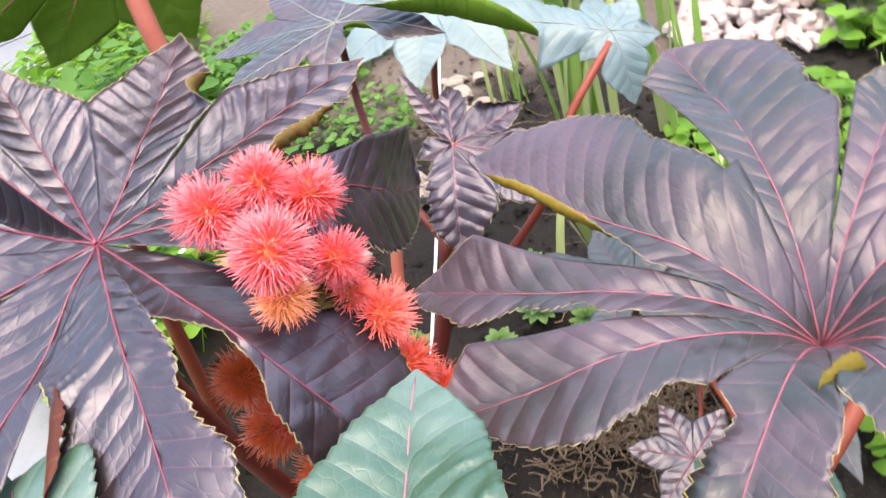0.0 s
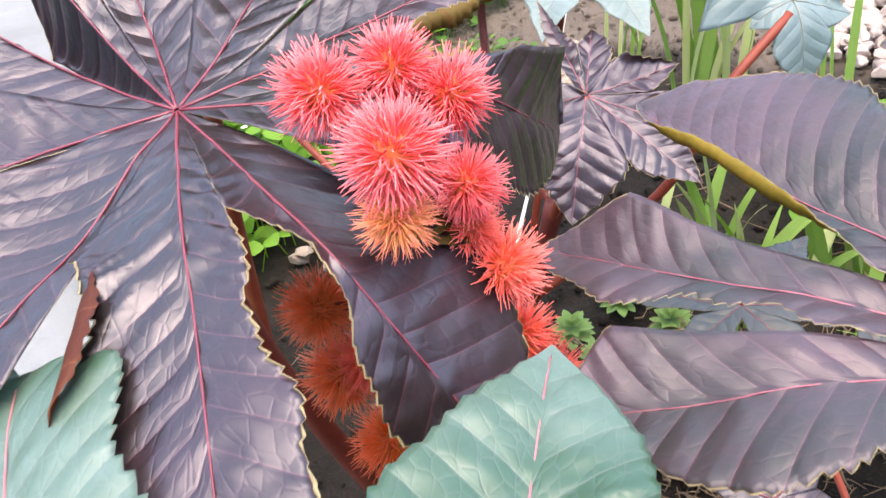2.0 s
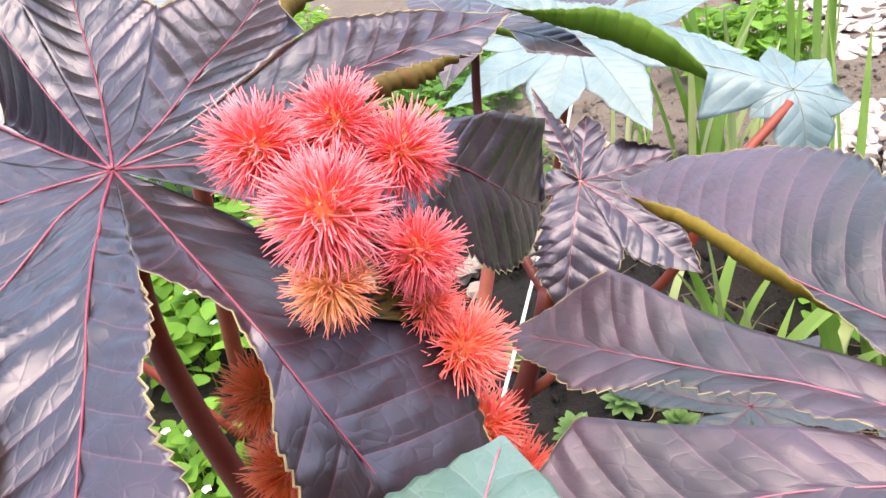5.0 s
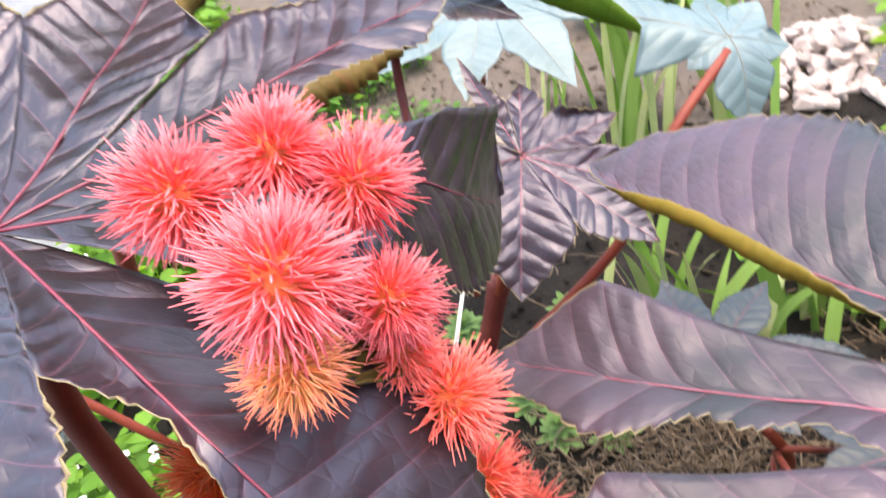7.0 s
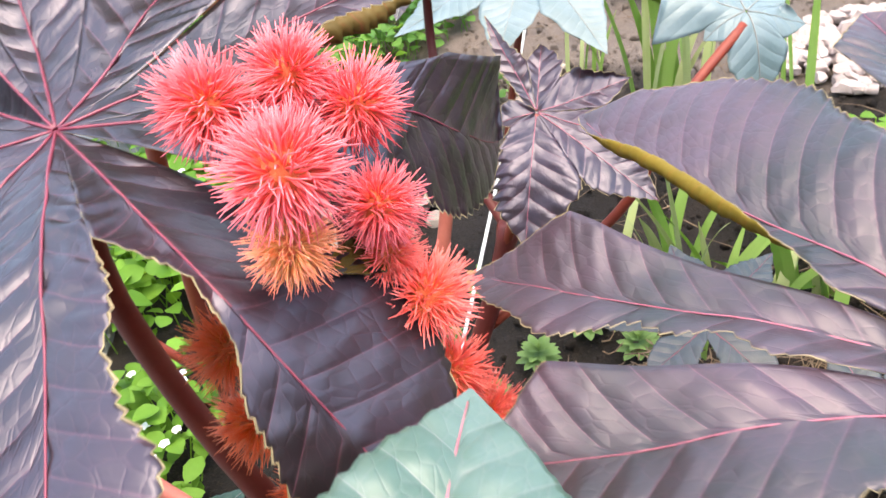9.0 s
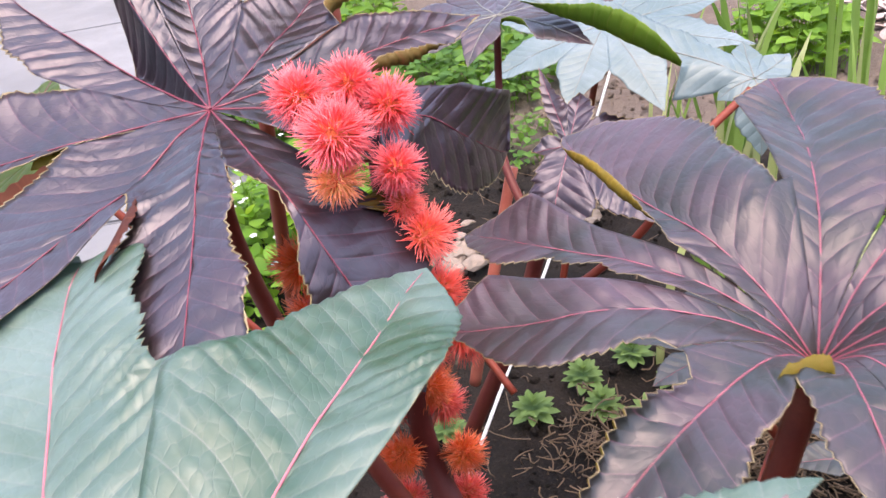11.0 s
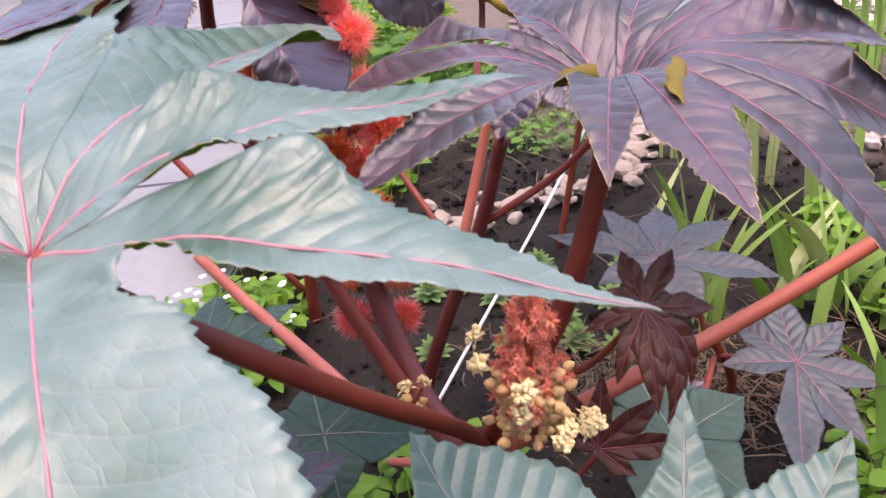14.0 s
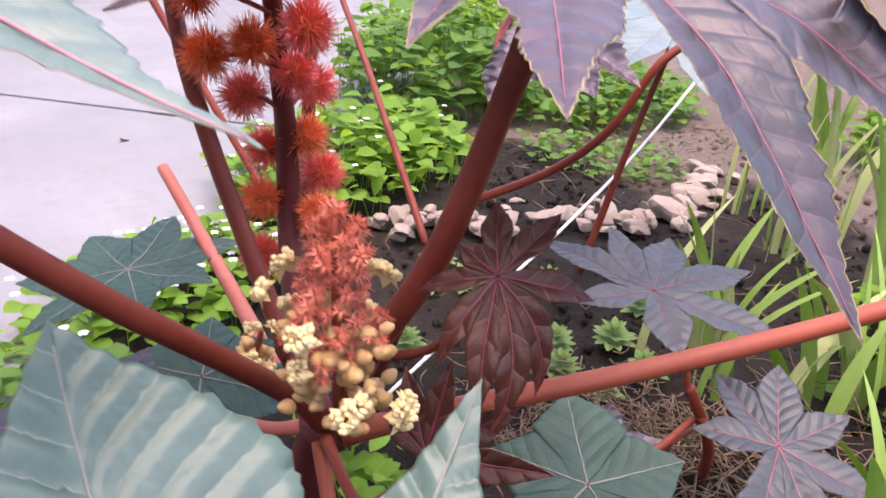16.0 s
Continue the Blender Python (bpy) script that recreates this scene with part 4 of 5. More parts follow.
def flower_spike(low, high, wide, parent, label, buds=140, opens=13, tufts=120, seed=3):
    rnd = random.Random(seed)
    low, high = Vector(low), Vector(high)
    d = (high - low).normalized()
    x = d.orthogonal().normalized()
    y = d.cross(x)
    spike = stem("flower_spike", [low, low.lerp(high, 0.5), high], 0.0035, 0.0015, STEMORANGE, parent, label, n=12, sides=8)

    def put(me, name, u, out, r):
        a = rnd.uniform(0, 2 * math.pi)
        p = low + (high - low) * u + (x * math.cos(a) + y * math.sin(a)) * out
        ob = new(name, me)
        ob.parent = spike
        turn = ((p - low.lerp(high, u)).normalized() + d * 0.5).to_track_quat("Z", "Y")
        ob.matrix_local = Matrix.LocRotScale(p, turn, (r, r, r))

    for k in range(buds):
        u = rnd.uniform(0.0, 0.52)
        put(rnd.choice(MEBUD), "bud", u, rnd.uniform(0.3, 1.0) * wide * (1 - 0.55 * u), rnd.uniform(0.0022, 0.0040))
    for k in range(opens):
        put(rnd.choice(MEOPEN), "open_flower", rnd.uniform(0.05, 0.72), wide * rnd.uniform(0.95, 1.35), rnd.uniform(0.005, 0.0075))
    for k in range(tufts):
        u = rnd.uniform(0.36, 1.0)
        put(rnd.choice(METUFT), "style_tuft", u, wide * rnd.uniform(0.35, 0.85) * (1.3 - 0.85 * u), rnd.uniform(0.0042, 0.0062))
    return spike


flower_spike((0.070, 0.170, 0.432), (0.078, 0.158, 0.535), 0.030, plant, "flower spike with cream buds below and red styles above")
flower_spike((-0.05, 0.225, 0.38), (-0.03, 0.215, 0.415), 0.012, plant, "small sprig of pale round buds", buds=10, opens=4, tufts=0, seed=8)

# ---------------------------------------------------------------- castor plants behind and below
back = thing("castor_plant", "slender castor bean plant with mauve and blue green leaves", "plant")
stem("trunk", [(-0.30, 0.64, -0.02), (-0.25, 0.63, 0.13), (-0.16, 0.63, 0.33), (-0.118, 0.63, 0.45)], 0.011, 0.008, STEMDARK, back, swell=0.002)
stem("petiole", [(-0.15, 0.632, 0.34), (-0.075, 0.67, 0.385), (-0.02, 0.68, 0.44), (0.02, 0.69, 0.515), (0.072, 0.735, 0.558)], 0.005, 0.004, STEM, back)
stem("petiole", [(-0.118, 0.63, 0.44), (-0.17, 0.7, 0.5), (-0.195, 0.79, 0.54), (-0.187, 0.79, 0.627)], 0.005, 0.004, STEMDARK, back)
stem("petiole", [(-0.13, 0.63, 0.42), (-0.105, 0.62, 0.48), (-0.088, 0.65, 0.538)], 0.005, 0.0035, STEM, back)
stem("petiole", [(-0.135, 0.53, 0.33), (-0.22, 0.585, 0.4), (-0.32, 0.65, 0.475), (-0.42, 0.71, 0.55)], 0.004, 0.0035, STEM, back)
stem("petiole", [(-0.26, 0.73, 0.16), (-0.236, 0.732, 0.25), (-0.213, 0.762, 0.35), (-0.19, 0.79, 0.45)], 0.008, 0.007, STEMPINK, back)
leaf_c = palmate_leaf((-0.088, 0.65, 0.54), (0.1, -0.55, 1), (0, 1, 0), [
    L(27, 0.106, 0.010, 0.014, um=0.45, dipr=0.02), L(0, 0.064, 0.012, 0.018, um=0.6), L(-70, 0.074, 0.022, 0.020, tip=0.008, rolls=((1, 0.45, 0.98, 150, 0.5),)), L(-108, 0.124, 0.020, 0.016, tip=-0.01),
    L(-128, 0.116, 0.022, 0.024, tip=-0.008, um=0.6), L(178, 0.104, 0.038, 0.028, tip=-0.022, um=0.6, rag=1.5, rolls=((-1, 0.35, 0.8, -60, 0.4),)), L(110, 0.036, 0.012, 0.014)],
    PURPLE, OLIVE, RIB, back, "small purple leaf with ragged deeply toothed drooping lobes", seed=5, step=0.0011, pleat=0.0007, tooth=0.007, pitch=0.0085, ragged=0.007, rib_r=0.0004, pucker=0.003, cols=9, fold=0.25, rim_r=0.0004)
leaf_d = palmate_leaf((-0.187, 0.79, 0.63), (0, -0.1, 1), (0, 1, 0), [
    L(72, 0.17, 0.032, tip=-0.02), L(-113, 0.12, 0.026, 0.03, tip=-0.02, rolls=((-1, 0.1, 0.6, 110, 0.4),)), L(-62, 0.2, 0.035), L(-10, 0.18, 0.035), L(170, 0.08, 0.022, tip=-0.02), L(118, 0.15, 0.03, tip=-0.02), L(35, 0.16, 0.03)],
    MAUVE, GREENUNDER, PALERIB, back, "greyish mauve leaf with a yellow green underside", seed=8)
leaf_e2 = palmate_leaf((0.075, 0.745, 0.565), (0.2, -0.3, 1), (0, 1, 0), [
    L(74, 0.27, 0.058, 0.036, tip=0.045, um=0.45, bend=10, rolls=((1, 0.01, 0.99, 130, 0.03),)), L(122, 0.035, 0.018, tip=-0.02), L(-155, 0.052, 0.026, tip=-0.05), L(-85, 0.05, 0.018, tip=-0.01, rolls=((1, 0.2, 0.9, 130),)), L(-30, 0.06, 0.02), L(15, 0.06, 0.02)],
    BLUE, GREENUNDER, PALERIB, back, "blue green leaf with cut margins and green underside", seed=11, tooth=0.004, rib_r=0.0007)
leaf_d2 = palmate_leaf((-0.147, 1.238, 0.486), (0, -0.25, 1), (0, 1, 0), [
    L(170, 0.19, 0.045, tip=-0.03), L(125, 0.22, 0.045, tip=-0.02), L(80, 0.2, 0.04), L(-150, 0.21, 0.045, tip=-0.04), L(-110, 0.24, 0.045), L(-70, 0.2, 0.04), L(-20, 0.2, 0.04), L(30, 0.2, 0.04)],
    BLUE, GREENUNDER, PALERIB, back, "wide blue green leaf spread over the soil", seed=12, step=0.004)
stem("petiole", [(-0.25, 1.2, 0.0), (-0.2, 1.22, 0.25), (-0.147, 1.238, 0.484)], 0.007, 0.005, STEM, back)

side = thing("castor_plant", "young castor plant with slate leaves beside sword blades", "plant")
leaf_e = palmate_leaf((0.045, 0.704, 0.269), (0.1, -0.2, 1), (0, 1, 0), [
    L(14, 0.118, 0.026, neck=0.45, um=0.55, tip=-0.01), L(50, 0.12, 0.021, neck=0.45, um=0.55), L(84, 0.15, 0.021, neck=0.45, um=0.55, tip=-0.01), L(138, 0.09, 0.021, neck=0.45, um=0.55), L(-140, 0.10, 0.024, neck=0.45, um=0.55), L(-88, 0.14, 0.026, neck=0.45, um=0.55), L(-36, 0.125, 0.024, neck=0.45, um=0.55)],
    SLATE, GREENUNDER, REDRIB, side, "slate green leaf with a pink centre low in the bed", seed=6, pleat=0.0007, fold=0.25, rib_r=0.0005, tooth=0.0035)
leaf_f = palmate_leaf((0.208, 0.674, 0.16), (0.1, -0.3, 1), (0, 1, 0), [
    L(19, 0.11, 0.026, neck=0.45, um=0.55), L(57, 0.105, 0.022, neck=0.45, um=0.55), L(108, 0.085, 0.022, neck=0.45, um=0.55), L(-172, 0.16, 0.024, neck=0.45, um=0.55), L(-140, 0.125, 0.022, neck=0.45, um=0.55), L(-95, 0.10, 0.022, neck=0.45, um=0.55), L(-32, 0.09, 0.022, neck=0.45, um=0.55)],
    SLATE, GREENUNDER, RIB, side, "dull slate leaf with red ribs near the ground", seed=7, pleat=0.0009, fold=0.35, rib_r=0.0006, tooth=0.0035)
leaf_m = palmate_leaf((0.068, 0.56, 0.15), (0.1, -0.3, 1), (0, 1, 0), [
    L(20, 0.07, 0.02), L(75, 0.07, 0.02), L(140, 0.07, 0.02), L(-150, 0.08, 0.02), L(-95, 0.07, 0.02), L(-40, 0.07, 0.02)],
    PURPLE, GREENUNDER, REDRIB, side, "small dark purple leaf near the soil", seed=13)
leaf_l = palmate_leaf((0.115, 0.40, 0.25), (0.1, -0.3, 1), (0, 1, 0), [
    L(40, 0.09, 0.04), L(100, 0.08, 0.035), L(170, 0.08, 0.035), L(-120, 0.08, 0.035), L(-40, 0.08, 0.035)],
    DEEP, DEEP, PALERIB, side, "dark green shaded leaf", seed=14)
stem("trunk", [(0.12, 0.78, -0.02), (0.13, 0.74, 0.08), (0.10, 0.72, 0.16)], 0.007, 0.006, STEM, side)
stem("petiole", [(0.10, 0.72, 0.15), (0.08, 0.72, 0.22), (0.045, 0.704, 0.267)], 0.004, 0.003, STEM, side)
stem("petiole", [(0.115, 0.725, 0.12), (0.16, 0.71, 0.13), (0.208, 0.674, 0.158)], 0.004, 0.003, STEM, side)
stem("petiole", [(0.11, 0.73, 0.10), (0.09, 0.64, 0.11), (0.068, 0.56, 0.148)], 0.003, 0.002, STEM, side)
stem("petiole", [(0.11, 0.72, 0.12), (0.12, 0.55, 0.19), (0.115, 0.40, 0.248)], 0.004, 0.003, STEM, side)

low = thing("castor_plant", "low castor plant with dull green leaves beside the walk", "plant")
leaf_i = palmate_leaf((-0.442, 0.40, 0.25), (-0.1, -0.2, 1), (0, 1, 0), [
    L(25, 0.12, 0.035), L(-40, 0.13, 0.035), L(75, 0.12, 0.035), L(125, 0.13, 0.035), L(180, 0.13, 0.035), L(-120, 0.11, 0.03), L(-80, 0.12, 0.03)],
    DEEP, GREENUNDER, PALERIB, low, "dull green broad lobed leaf", seed=15)
leaf_j = palmate_leaf((-0.185, 0.185, 0.29), (0.0, -0.2, 1), (0, 1, 0), [
    L(20, 0.085, 0.03), L(-40, 0.08, 0.03), L(75, 0.10, 0.03), L(125, 0.10, 0.03), L(180, 0.10, 0.03), L(-120, 0.09, 0.03)],
    SLATE, GREENUNDER, RIB, low, "dull slate leaf with a pink centre", seed=16)
leaf_k = palmate_leaf((-0.20, 0.30, 0.265), (0.1, -0.3, 1), (0, 1, 0), [
    L(-70, 0.10, 0.036), L(-20, 0.07, 0.03), L(40, 0.07, 0.03), L(110, 0.08, 0.03), L(-140, 0.08, 0.035)],
    DEEP, GREENUNDER, PALERIB, low, "plain green leaf under the fruit spike", seed=17)
stem("trunk", [(-0.36, 0.40, -0.02), (-0.34, 0.39, 0.1), (-0.30, 0.36, 0.18)], 0.008, 0.006, STEM, low)
stem("petiole", [(-0.31, 0.37, 0.16), (-0.38, 0.39, 0.2), (-0.442, 0.40, 0.248)], 0.004, 0.003, STEM, low)
stem("petiole", [(-0.30, 0.36, 0.17), (-0.24, 0.27, 0.24), (-0.185, 0.185, 0.288)], 0.004, 0.003, STEM, low)
stem("petiole", [(-0.30, 0.36, 0.17), (-0.25, 0.33, 0.22), (-0.20, 0.30, 0.263)], 0.004, 0.003, STEM, low)

tall = thing("castor_plant", "tall castor plant with olive green leaves seen from below", "plant")
stem("trunk", [(-0.62, 0.85, -0.02), (-0.55, 0.8, 0.3), (-0.46, 0.72, 0.56)], 0.012, 0.009, STEM, tall)
stem("petiole", [(-0.46, 0.72, 0.55), (-0.36, 0.66, 0.64), (-0.262, 0.56, 0.69), (-0.25, 0.545, 0.745), (-0.253, 0.563, 0.812)], 0.0085, 0.007, STEMPINK, tall, "stout pink leaf stalk")
stem("petiole", [(-0.62, 0.85, 0.05), (-0.95, 0.78, 0.55), (-0.90, 0.67, 0.735), (-0.70, 0.53, 0.727), (-0.47, 0.366, 0.715), (-0.42, 0.332, 0.685), (-0.455, 0.327, 0.636)], 0.0065, 0.005, STEM, tall, n=48)
leaf_p = palmate_leaf((-0.253, 0.565, 0.812), (-0.35, 0.85, 0.35), (0, -0.3, 0.9), [
    L(176, 0.105, 0.042, tip=-0.01), L(-128, 0.12, 0.035), L(-98, 0.15, 0.028, tip=-0.02), L(-55, 0.2, 0.04), L(-10, 0.2, 0.05), L(40, 0.2, 0.05), L(90, 0.12, 0.035)],
    SEA, GREENUNDER, STEMPINK, tall, "large hanging leaf showing its yellow green underside", seed=18)
leaf_q = palmate_leaf((-0.455, 0.327, 0.638), (-0.1, -0.5, 1), (0, 1, 0), [
    L(-60, 0.14, 0.04), L(0, 0.14, 0.045), L(60, 0.14, 0.045), L(120, 0.14, 0.045), L(180, 0.13, 0.045), L(-120, 0.13, 0.04)],
    OLIVEGREEN, GREENUNDER, REDRIB, tall, "olive green leaf beside the walk", seed=19)


# ---------------------------------------------------------------- small plants and litter on the bed
def leaflet(verts, faces, at, out, up, length, width, curl=0.3):
    """Adds one small bent oval leaf to the lists."""
    out, up = Vector(out).normalized(), Vector(up).normalized()
    side_v = out.cross(up).normalized()
    b = len(verts)
    prof = ((0.0, 0.12), (0.3, 0.85), (0.6, 1.0), (0.85, 0.6), (1.0, 0.05))
    for u, w in prof:
        mid_p = at + out * (length * u) - up * (curl * length * u * u)
        for s in (-1, 0, 1):
            verts.append(mid_p + side_v * (s * w * width / 2) + up * (0.12 * width * abs(s) * w))
    for k in range(4):
        for s in (0, 1):
            a = b + 3 * k + s
            faces.append((a, a + 1, a + 4, a + 3))


def weed_patch(name, label, category, centre, rx, ry, count, size, high, mat, seed, flowers=0):
    """A low tangle of many small leaves on thin stalks, as one piece of stuff."""
    rnd = random.Random(seed)
    verts, faces, slots = [], [], []
    for k in range(count):
        a, q = rnd.uniform(0, 2 * math.pi), math.sqrt(rnd.random())
        lump = 0.6 + 0.4 * noise.noise(Vector((math.cos(a) * q * 3, math.sin(a) * q * 3, seed)))
        p = Vector((centre[0] + rx * q * math.cos(a), centre[1] + ry * q * math.sin(a), 0.0))
        h = high * (1 - 0.5 * q * q) * rnd.uniform(0.25, 1.0) * (0.5 + lump)
        d = Vector((rnd.gauss(0, 1), rnd.gauss(0, 1), 0.35)).normalized()
        top_p = p + Vector((rnd.gauss(0, 0.012), rnd.gauss(0, 0.012), h))
        leaflet(verts, faces, top_p, d, Vector((rnd.gauss(0, 0.3), rnd.gauss(0, 0.3), 1)), size * rnd.uniform(0.6, 1.3), size * rnd.uniform(0.5, 0.85))
        slots += [0] * 8
        if k % 3 == 0:
            b = len(verts)
            t = Vector((0.0012, 0, 0))
            verts += [p - t, p + t, top_p + t, top_p - t]
            faces.append((b, b + 1, b + 2, b + 3))
            slots.append(0)
    for k in range(flowers):
        a, q = rnd.uniform(0, 2 * math.pi), math.sqrt(rnd.random())
        p = Vector((centre[0] + rx * q * math.cos(a), centre[1] + ry * q * math.sin(a), high * rnd.uniform(0.6, 1.1)))
        for j in range(5):
            ang = 2 * math.pi * j / 5
            leaflet(verts, faces, p, (math.cos(ang), math.sin(ang), 0.3), (0, 0, 1), 0.008, 0.007)
            slots += [1] * 8
    return tagged(mesh_object(name, verts, faces, [mat, WHITEPET], None, "", None, slots), label, category, kind="stuff")


weed_patch("weeds", "bright green weeds with small white flowers by the walk", "weeds", (-0.88, 1.30), 0.20, 0.36, 620, 0.05, 0.17, WEED, 1, 40)
weed_patch("weeds", "bright green weeds with small white flowers by the walk", "weeds", (-0.72, 0.66), 0.14, 0.26, 420, 0.038, 0.10, WEED, 2, 60)
weed_patch("weeds", "soft green weeds behind the castor leaves", "weeds", (-1.55, 2.75), 0.35, 0.5, 1100, 0.055, 0.26, WEED, 3, 30)
weed_patch("weeds", "fine green weeds growing in the soil bed", "weeds", (-0.80, 2.35), 0.36, 0.36, 1100, 0.045, 0.14, CLOVER, 4)
weed_patch("weeds", "dark leafy weeds growing behind the stems", "weeds", (-1.15, 1.95), 0.30, 0.32, 700, 0.06, 0.30, CLOVER, 11)
weed_patch("weeds", "fine green weeds growing in the soil bed", "weeds", (-0.50, 1.85), 0.22, 0.16, 220, 0.03, 0.05, CLOVER, 5)
weed_patch("weeds", "round leaved weeds at the foot of the sword blades", "weeds", (0.40, 1.26), 0.22, 0.26, 420, 0.038, 0.08, WEED, 6)
weed_patch("weeds", "leafy green weeds in front of the rubble", "weeds", (0.18, 2.42), 0.18, 0.16, 420, 0.05, 0.2, WEED, 7)
weed_patch("weeds", "dark leafy shrubs beyond the stone path", "weeds", (1.05, 3.35), 0.32, 0.5, 900, 0.06, 0.25, CLOVER, 13)
weed_patch("weeds", "round leaved weeds beside the rubble", "weeds", (0.85, 1.75), 0.25, 0.35, 480, 0.06, 0.14, WEED, 8)
weed_patch("weeds", "small weeds under the castor stems", "weeds", (-0.18, 0.42), 0.14, 0.14, 200, 0.034, 0.10, WEED, 9)
weed_patch("weeds", "low green weeds at the edge of the walk", "weeds", (-0.60, 0.30), 0.09, 0.16, 160, 0.036, 0.09, CLOVER, 12)
weed_patch("weeds", "small weeds under the slate leaves", "weeds", (0.33, 0.70), 0.08, 0.10, 90, 0.03, 0.05, WEED, 10)


v_leaf, f_leaf = [], []
leaflet(v_leaf, f_leaf, Vector((0, 0, 0)), (1, 0, 0), (0, 0, 1), 1.0, 0.45, 0.1)
MELEAF = bpy.data.meshes.new("fleshy_leaf")
MELEAF.from_pydata([tuple(v) for v in v_leaf], [], f_leaf)
MELEAF.materials.append(SUCC)


def succulent(at, r, seed):
    rnd = random.Random(seed)
    root = thing("succulent", "small pale green rosette growing in dark soil", "succulent", "rosettes in the bed", at=(at[0], at[1], 0.012))
    for ring, (n, tilt) in enumerate(((9, 0.15), (8, 0.45), (6, 0.8), (4, 1.1))):
        for k in range(n):
            a = 2 * math.pi * (k + 0.5 * ring) / n + rnd.uniform(-0.15, 0.15)
            q = r * (1 - 0.15 * ring) * rnd.uniform(0.8, 1.1)
            ob = new("fleshy_leaf", MELEAF)
            ob.parent = root
            ob.matrix_local = Matrix.LocRotScale((0, 0, 0.006 * ring), Euler((0, -tilt, a)), (q, q, q))
    return root


for k, (x, y, r) in enumerate([(-0.221, 0.843, 0.04), (-0.12, 0.87, 0.038), (-0.376, 1.015, 0.045), (-0.43, 0.96, 0.04), (-0.16, 0.93, 0.04), (-0.094, 1.0, 0.04), (-0.05, 0.86, 0.035),
                               (-0.30, 0.97, 0.035), (-0.02, 0.95, 0.035), (-0.34, 0.78, 0.035), (-0.47, 1.06, 0.04), (-0.10, 1.12, 0.035), (-0.26, 1.1, 0.04)]):
    succulent((x, y), r, k)


def sword_clump(label, base, count, high, wide, seed, spread=0.5, pale=0.25):
    rnd = random.Random(seed)
    root = thing("iris_clump", label, "plant", "sword leaved clumps")
    for k in range(count):
        a = rnd.uniform(0, 2 * math.pi)
        p = Vector((base[0] + rnd.gauss(0, 0.035), base[1] + rnd.gauss(0, 0.035), -0.01))
        d = Vector((math.cos(a), math.sin(a), 0))
        h, w, lean = high * rnd.uniform(0.6, 1.15), wide * rnd.uniform(0.7, 1.2), spread * rnd.uniform(0.2, 1.2)
        s = Vector((-math.sin(a + 0.8), math.cos(a + 0.8), 0))
        verts, faces = [], []
        n = 12
        for j in range(n + 1):
            u = j / n
            q = p + Vector((0, 0, h * (u - 0.22 * lean * u * u))) + d * (h * lean * 0.7 * u * u)
            ww = w * (0.8 + 0.4 * u) * (1 - u ** 3.5) + 0.0005
            verts += [q - s * ww / 2, q + d * (0.06 * ww + 0.0003), q + s * ww / 2, q + d * (0.06 * ww - 0.0003)]
        for j in range(n):
            for e in range(4):
                a0, a1 = 4 * j + e, 4 * j + (e + 1) % 4
                faces.append((a0, a1, a1 + 4, a0 + 4))
        mesh_object("blade", verts, faces, [BLADEDRY if rnd.random() < pale else BLADE], root, smooth=False)
    return root


sword_clump("clump of upright green sword shaped leaves", (0.05, 1.0), 14, 0.30, 0.016, 1, 0.6, 0.5)
sword_clump("clump of upright green sword shaped leaves", (0.28, 1.06), 10, 0.27, 0.024, 2, 0.7, 0.2)
sword_clump("clump of tall green sword shaped leaves", (0.05, 1.55), 15, 0.48, 0.02, 3, 0.4, 0.5)
sword_clump("clump of tall green sword shaped leaves", (0.22, 1.45), 8, 0.40, 0.02, 4, 0.4, 0.3)
sword_clump("clump of upright green sword shaped leaves", (0.45, 0.95), 10, 0.25, 0.026, 5, 0.8, 0.2)
sword_clump("clump of broad dull green sword shaped leaves", (0.34, 0.78), 12, 0.24, 0.028, 8, 1.1, 0.1)
sword_clump("clump of broad dull green sword shaped leaves", (0.50, 0.80), 10, 0.26, 0.028, 9, 1.0, 0.1)
sword_clump("clump of broad dull green sword shaped leaves", (0.20, 1.02), 9, 0.26, 0.026, 10, 0.9, 0.15)
sword_clump("sparse tall grass blades over the bed", (0.30, 1.95), 6, 0.85, 0.018, 6, 0.15, 0.4)
sword_clump("sparse thin grass blades over bare soil", (-0.10, 1.75), 7, 0.35, 0.010, 7, 0.6, 0.6)


def stone_things(name, label, category, spots, mat, flat, seed, shapes=7):
    """A heap or row: each stone is its own object on one of a few shared meshes."""
    rnd = random.Random(seed)
    root = thing(name, label, category)
    meshes = []
    for k in range(shapes):
        bm = rock(rnd, 1.0, flat)
        me = bpy.data.meshes.new("stone")
        bm.to_mesh(me)
        bm.free()
        me.materials.append(mat)
        meshes.append(me)
    for x, y, z, r in spots:
        ob = new("stone", rnd.choice(meshes))
        ob.parent = root
        ob.matrix_local = Matrix.LocRotScale((x, y, z), Euler((rnd.gauss(0, 0.25), rnd.gauss(0, 0.25), rnd.uniform(0, 6.28))), (r, r, r))
    return root


rnd = random.Random(21)
row = []
for k in range(70):
    u = k / 69
    x, y = -0.66 + 0.46 * u, 1.10 + 0.45 * u
    row.append((x + rnd.gauss(0, 0.03), y + rnd.gauss(0, 0.04), 0.012 + rnd.uniform(0, 0.02), rnd.uniform(0.014, 0.034)))
for k in range(26):
    u = k / 25
    row.append((-0.2 - 0.04 * u + rnd.gauss(0, 0.03), 1.55 + 0.42 * u + rnd.gauss(0, 0.02), 0.015, rnd.uniform(0.018, 0.038)))
row.append((-0.216, 1.575, 0.02, 0.05))
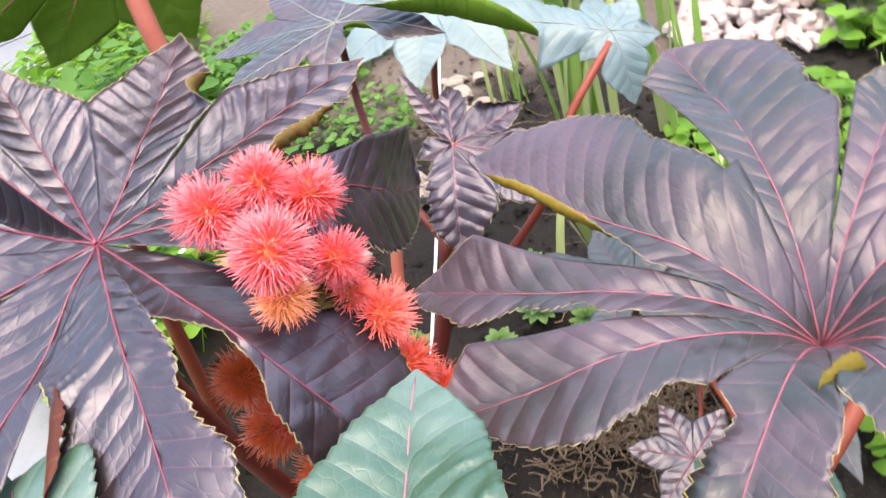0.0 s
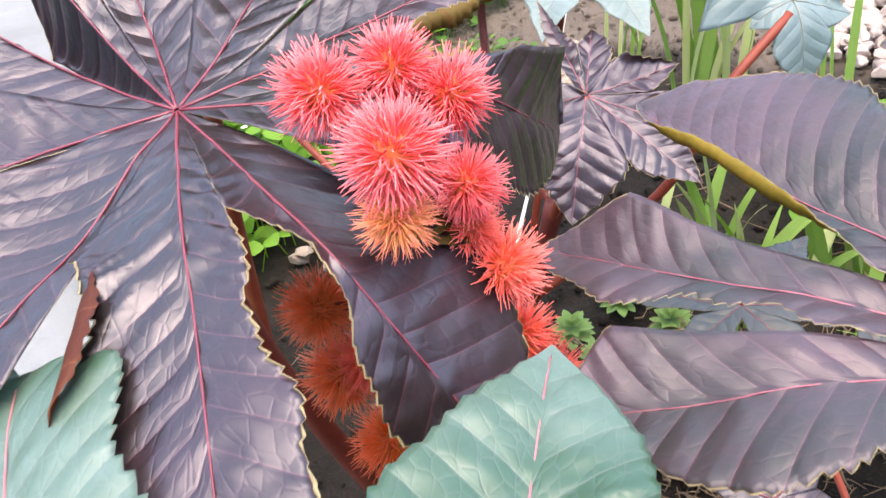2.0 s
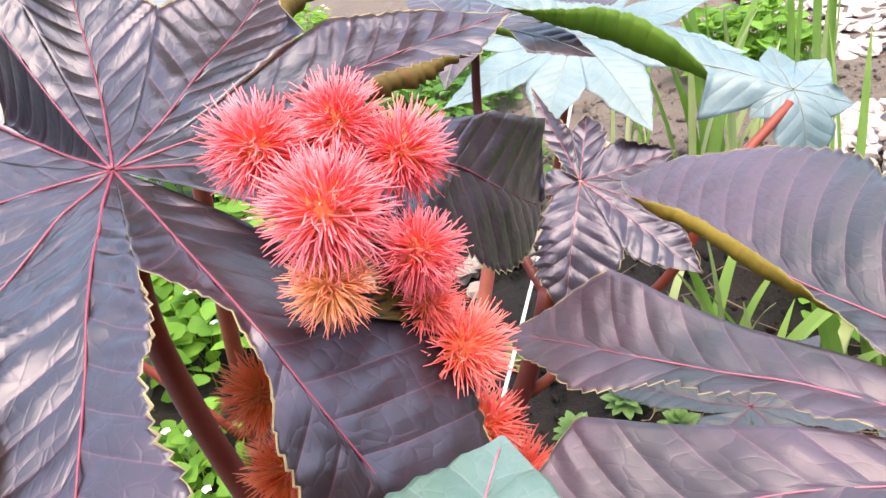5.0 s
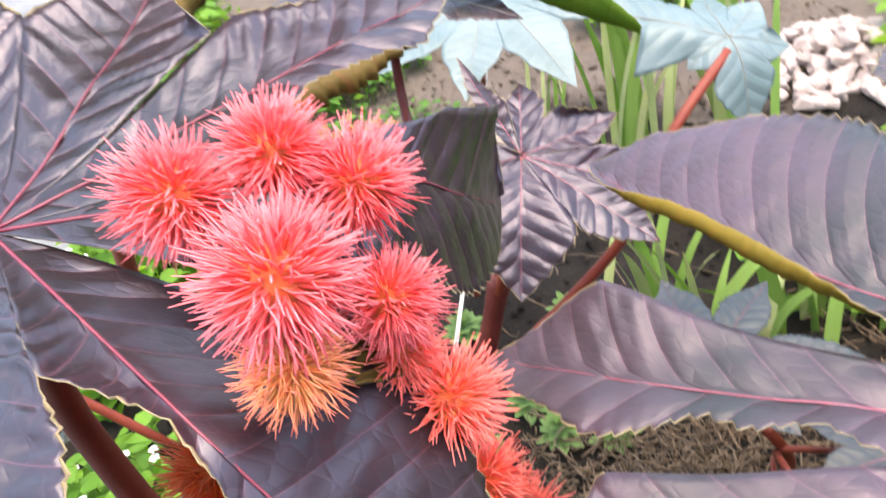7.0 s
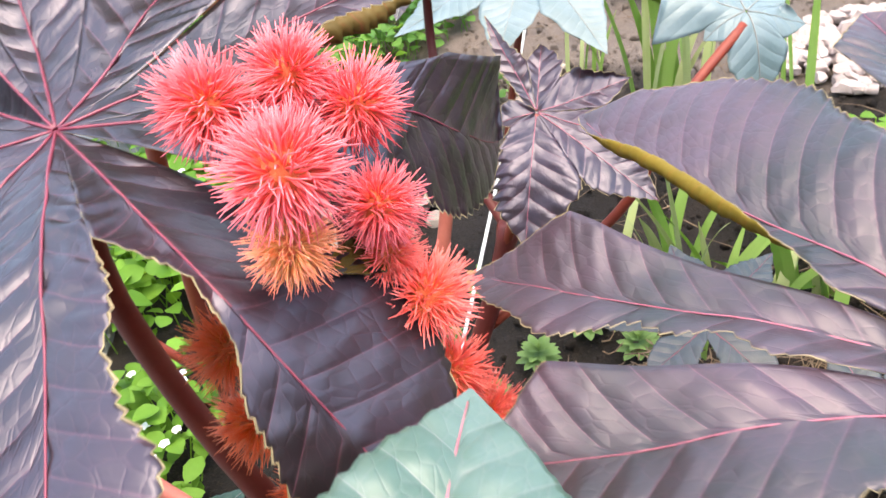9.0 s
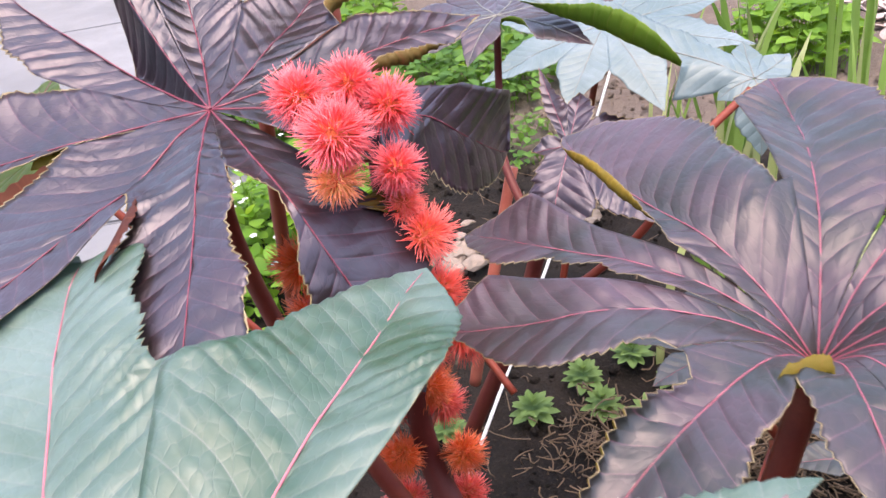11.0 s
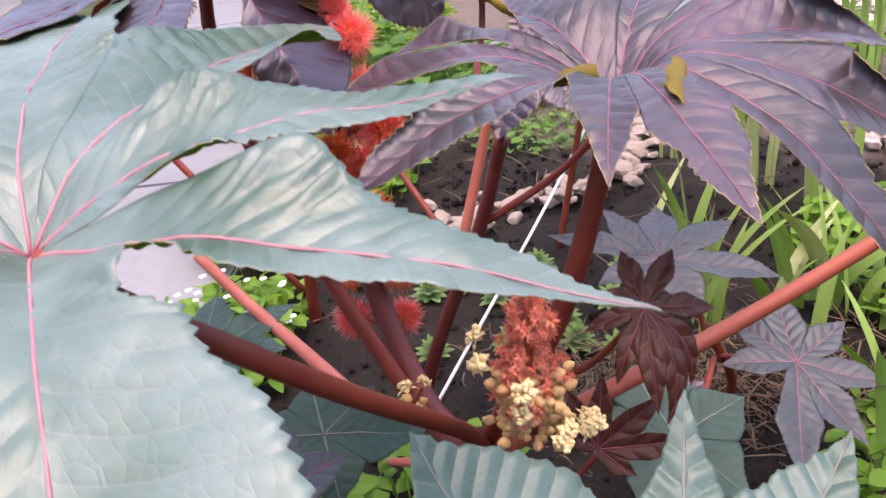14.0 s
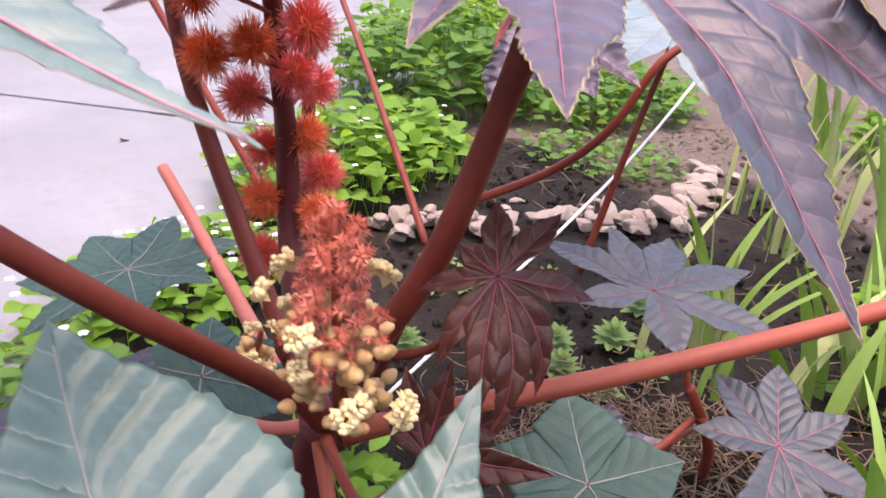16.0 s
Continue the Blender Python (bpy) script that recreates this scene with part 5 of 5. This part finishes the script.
stone_things("stone_row", "row of pale broken stones edging the bed", "stones", row, STONE, 0.6, 31)
heap = []
for k in range(280):
    q, a = math.sqrt(rnd.random()), rnd.uniform(0, 6.28)
    x, y = 0.53 + 0.22 * q * math.cos(a), 1.86 + 0.22 * q * math.sin(a)
    heap.append((x, y, 0.02 + 0.07 * (1 - q) * rnd.random(), rnd.uniform(0.014, 0.03)))
stone_things("rubble_heap", "heap of pinkish broken brick and stone", "rubble", heap, RUBBLE, 0.65, 32)
paving = []
for k in range(290):
    u, v = rnd.random(), rnd.random()
    y = 2.45 + 1.25 * v
    paving.append((0.14 + 0.33 * (3.47 - y) + 0.42 * u, y, 0.008, rnd.uniform(0.026, 0.042)))
stone_things("rubble_path", "path of flat pinkish broken stones", "rubble", paving, RUBBLE, 0.3, 33)


def straw_litter(name, label, centre, rx, ry, count, seed, length=0.09):
    rnd = random.Random(seed)
    verts, faces = [], []
    for k in range(count):
        p = Vector((centre[0] + rnd.gauss(0, rx), centre[1] + rnd.gauss(0, ry), rnd.uniform(0.006, 0.035)))
        a = rnd.uniform(0, 6.28)
        d = Vector((math.cos(a), math.sin(a), rnd.gauss(0, 0.25))) * length * rnd.uniform(0.3, 1.0)
        v, f = tube([p, p + d * 0.5 + Vector((rnd.gauss(0, 0.008), rnd.gauss(0, 0.008), rnd.gauss(0, 0.006))), p + d], rnd.uniform(0.0007, 0.0018), 0.0006, 4, 4)
        b = len(verts)
        verts += v
        faces += [tuple(b + i for i in q) for q in f]
    return tagged(mesh_object(name, verts, faces, [STRAW]), label, "straw", kind="stuff")


straw_litter("straw_litter", "dry straw and roots lying on the soil", (0.0, 0.77), 0.09, 0.07, 900, 41, 0.04)
straw_litter("straw_litter", "brown roots and straw heaped in clumps", (0.03, 0.74), 0.035, 0.03, 420, 44, 0.03)
straw_litter("straw_litter", "dry straw scattered under the sword blades", (0.22, 0.86), 0.12, 0.10, 380, 42)
straw_litter("straw_litter", "thin dry stalks scattered over bare soil", (-0.2, 1.9), 0.5, 0.5, 260, 43, 0.12)

tagged(stem("stick", [(-0.285, 0.64, 0.0), (-0.215, 1.22, 0.20), (-0.165, 1.60, 0.40), (-0.13, 1.85, 0.52)], 0.0028, 0.0026, STICK, None), "thin white stick leaning over the bed", "stick")


def clods(count, seed):
    rnd = random.Random(seed)
    verts, faces = [], []
    bm = bmesh.new()
    bmesh.ops.create_icosphere(bm, subdivisions=1, radius=1.0)
    base_v = [v.co.copy() for v in bm.verts]
    base_f = [[v.index for v in f.verts] for f in bm.faces]
    bm.free()
    for k in range(count):
        x, y = rnd.uniform(-0.75, 0.7), rnd.uniform(0.3, 2.4)
        r = 0.003 + 0.008 * rnd.random() ** 3
        o = Vector((rnd.uniform(0, 99), rnd.uniform(0, 99), 0))
        b = len(verts)
        for v in base_v:
            verts.append(Vector((x, y, 0.006)) + v * (r * (1 + 0.5 * noise.noise(v * 1.7 + o))))
        faces += [tuple(b + i for i in f) for f in base_f]
    return tagged(mesh_object("soil_clods", verts, faces, [SOIL]), "loose crumbs and clods of dark soil", "soil", kind="stuff")


clods(2600, 51)
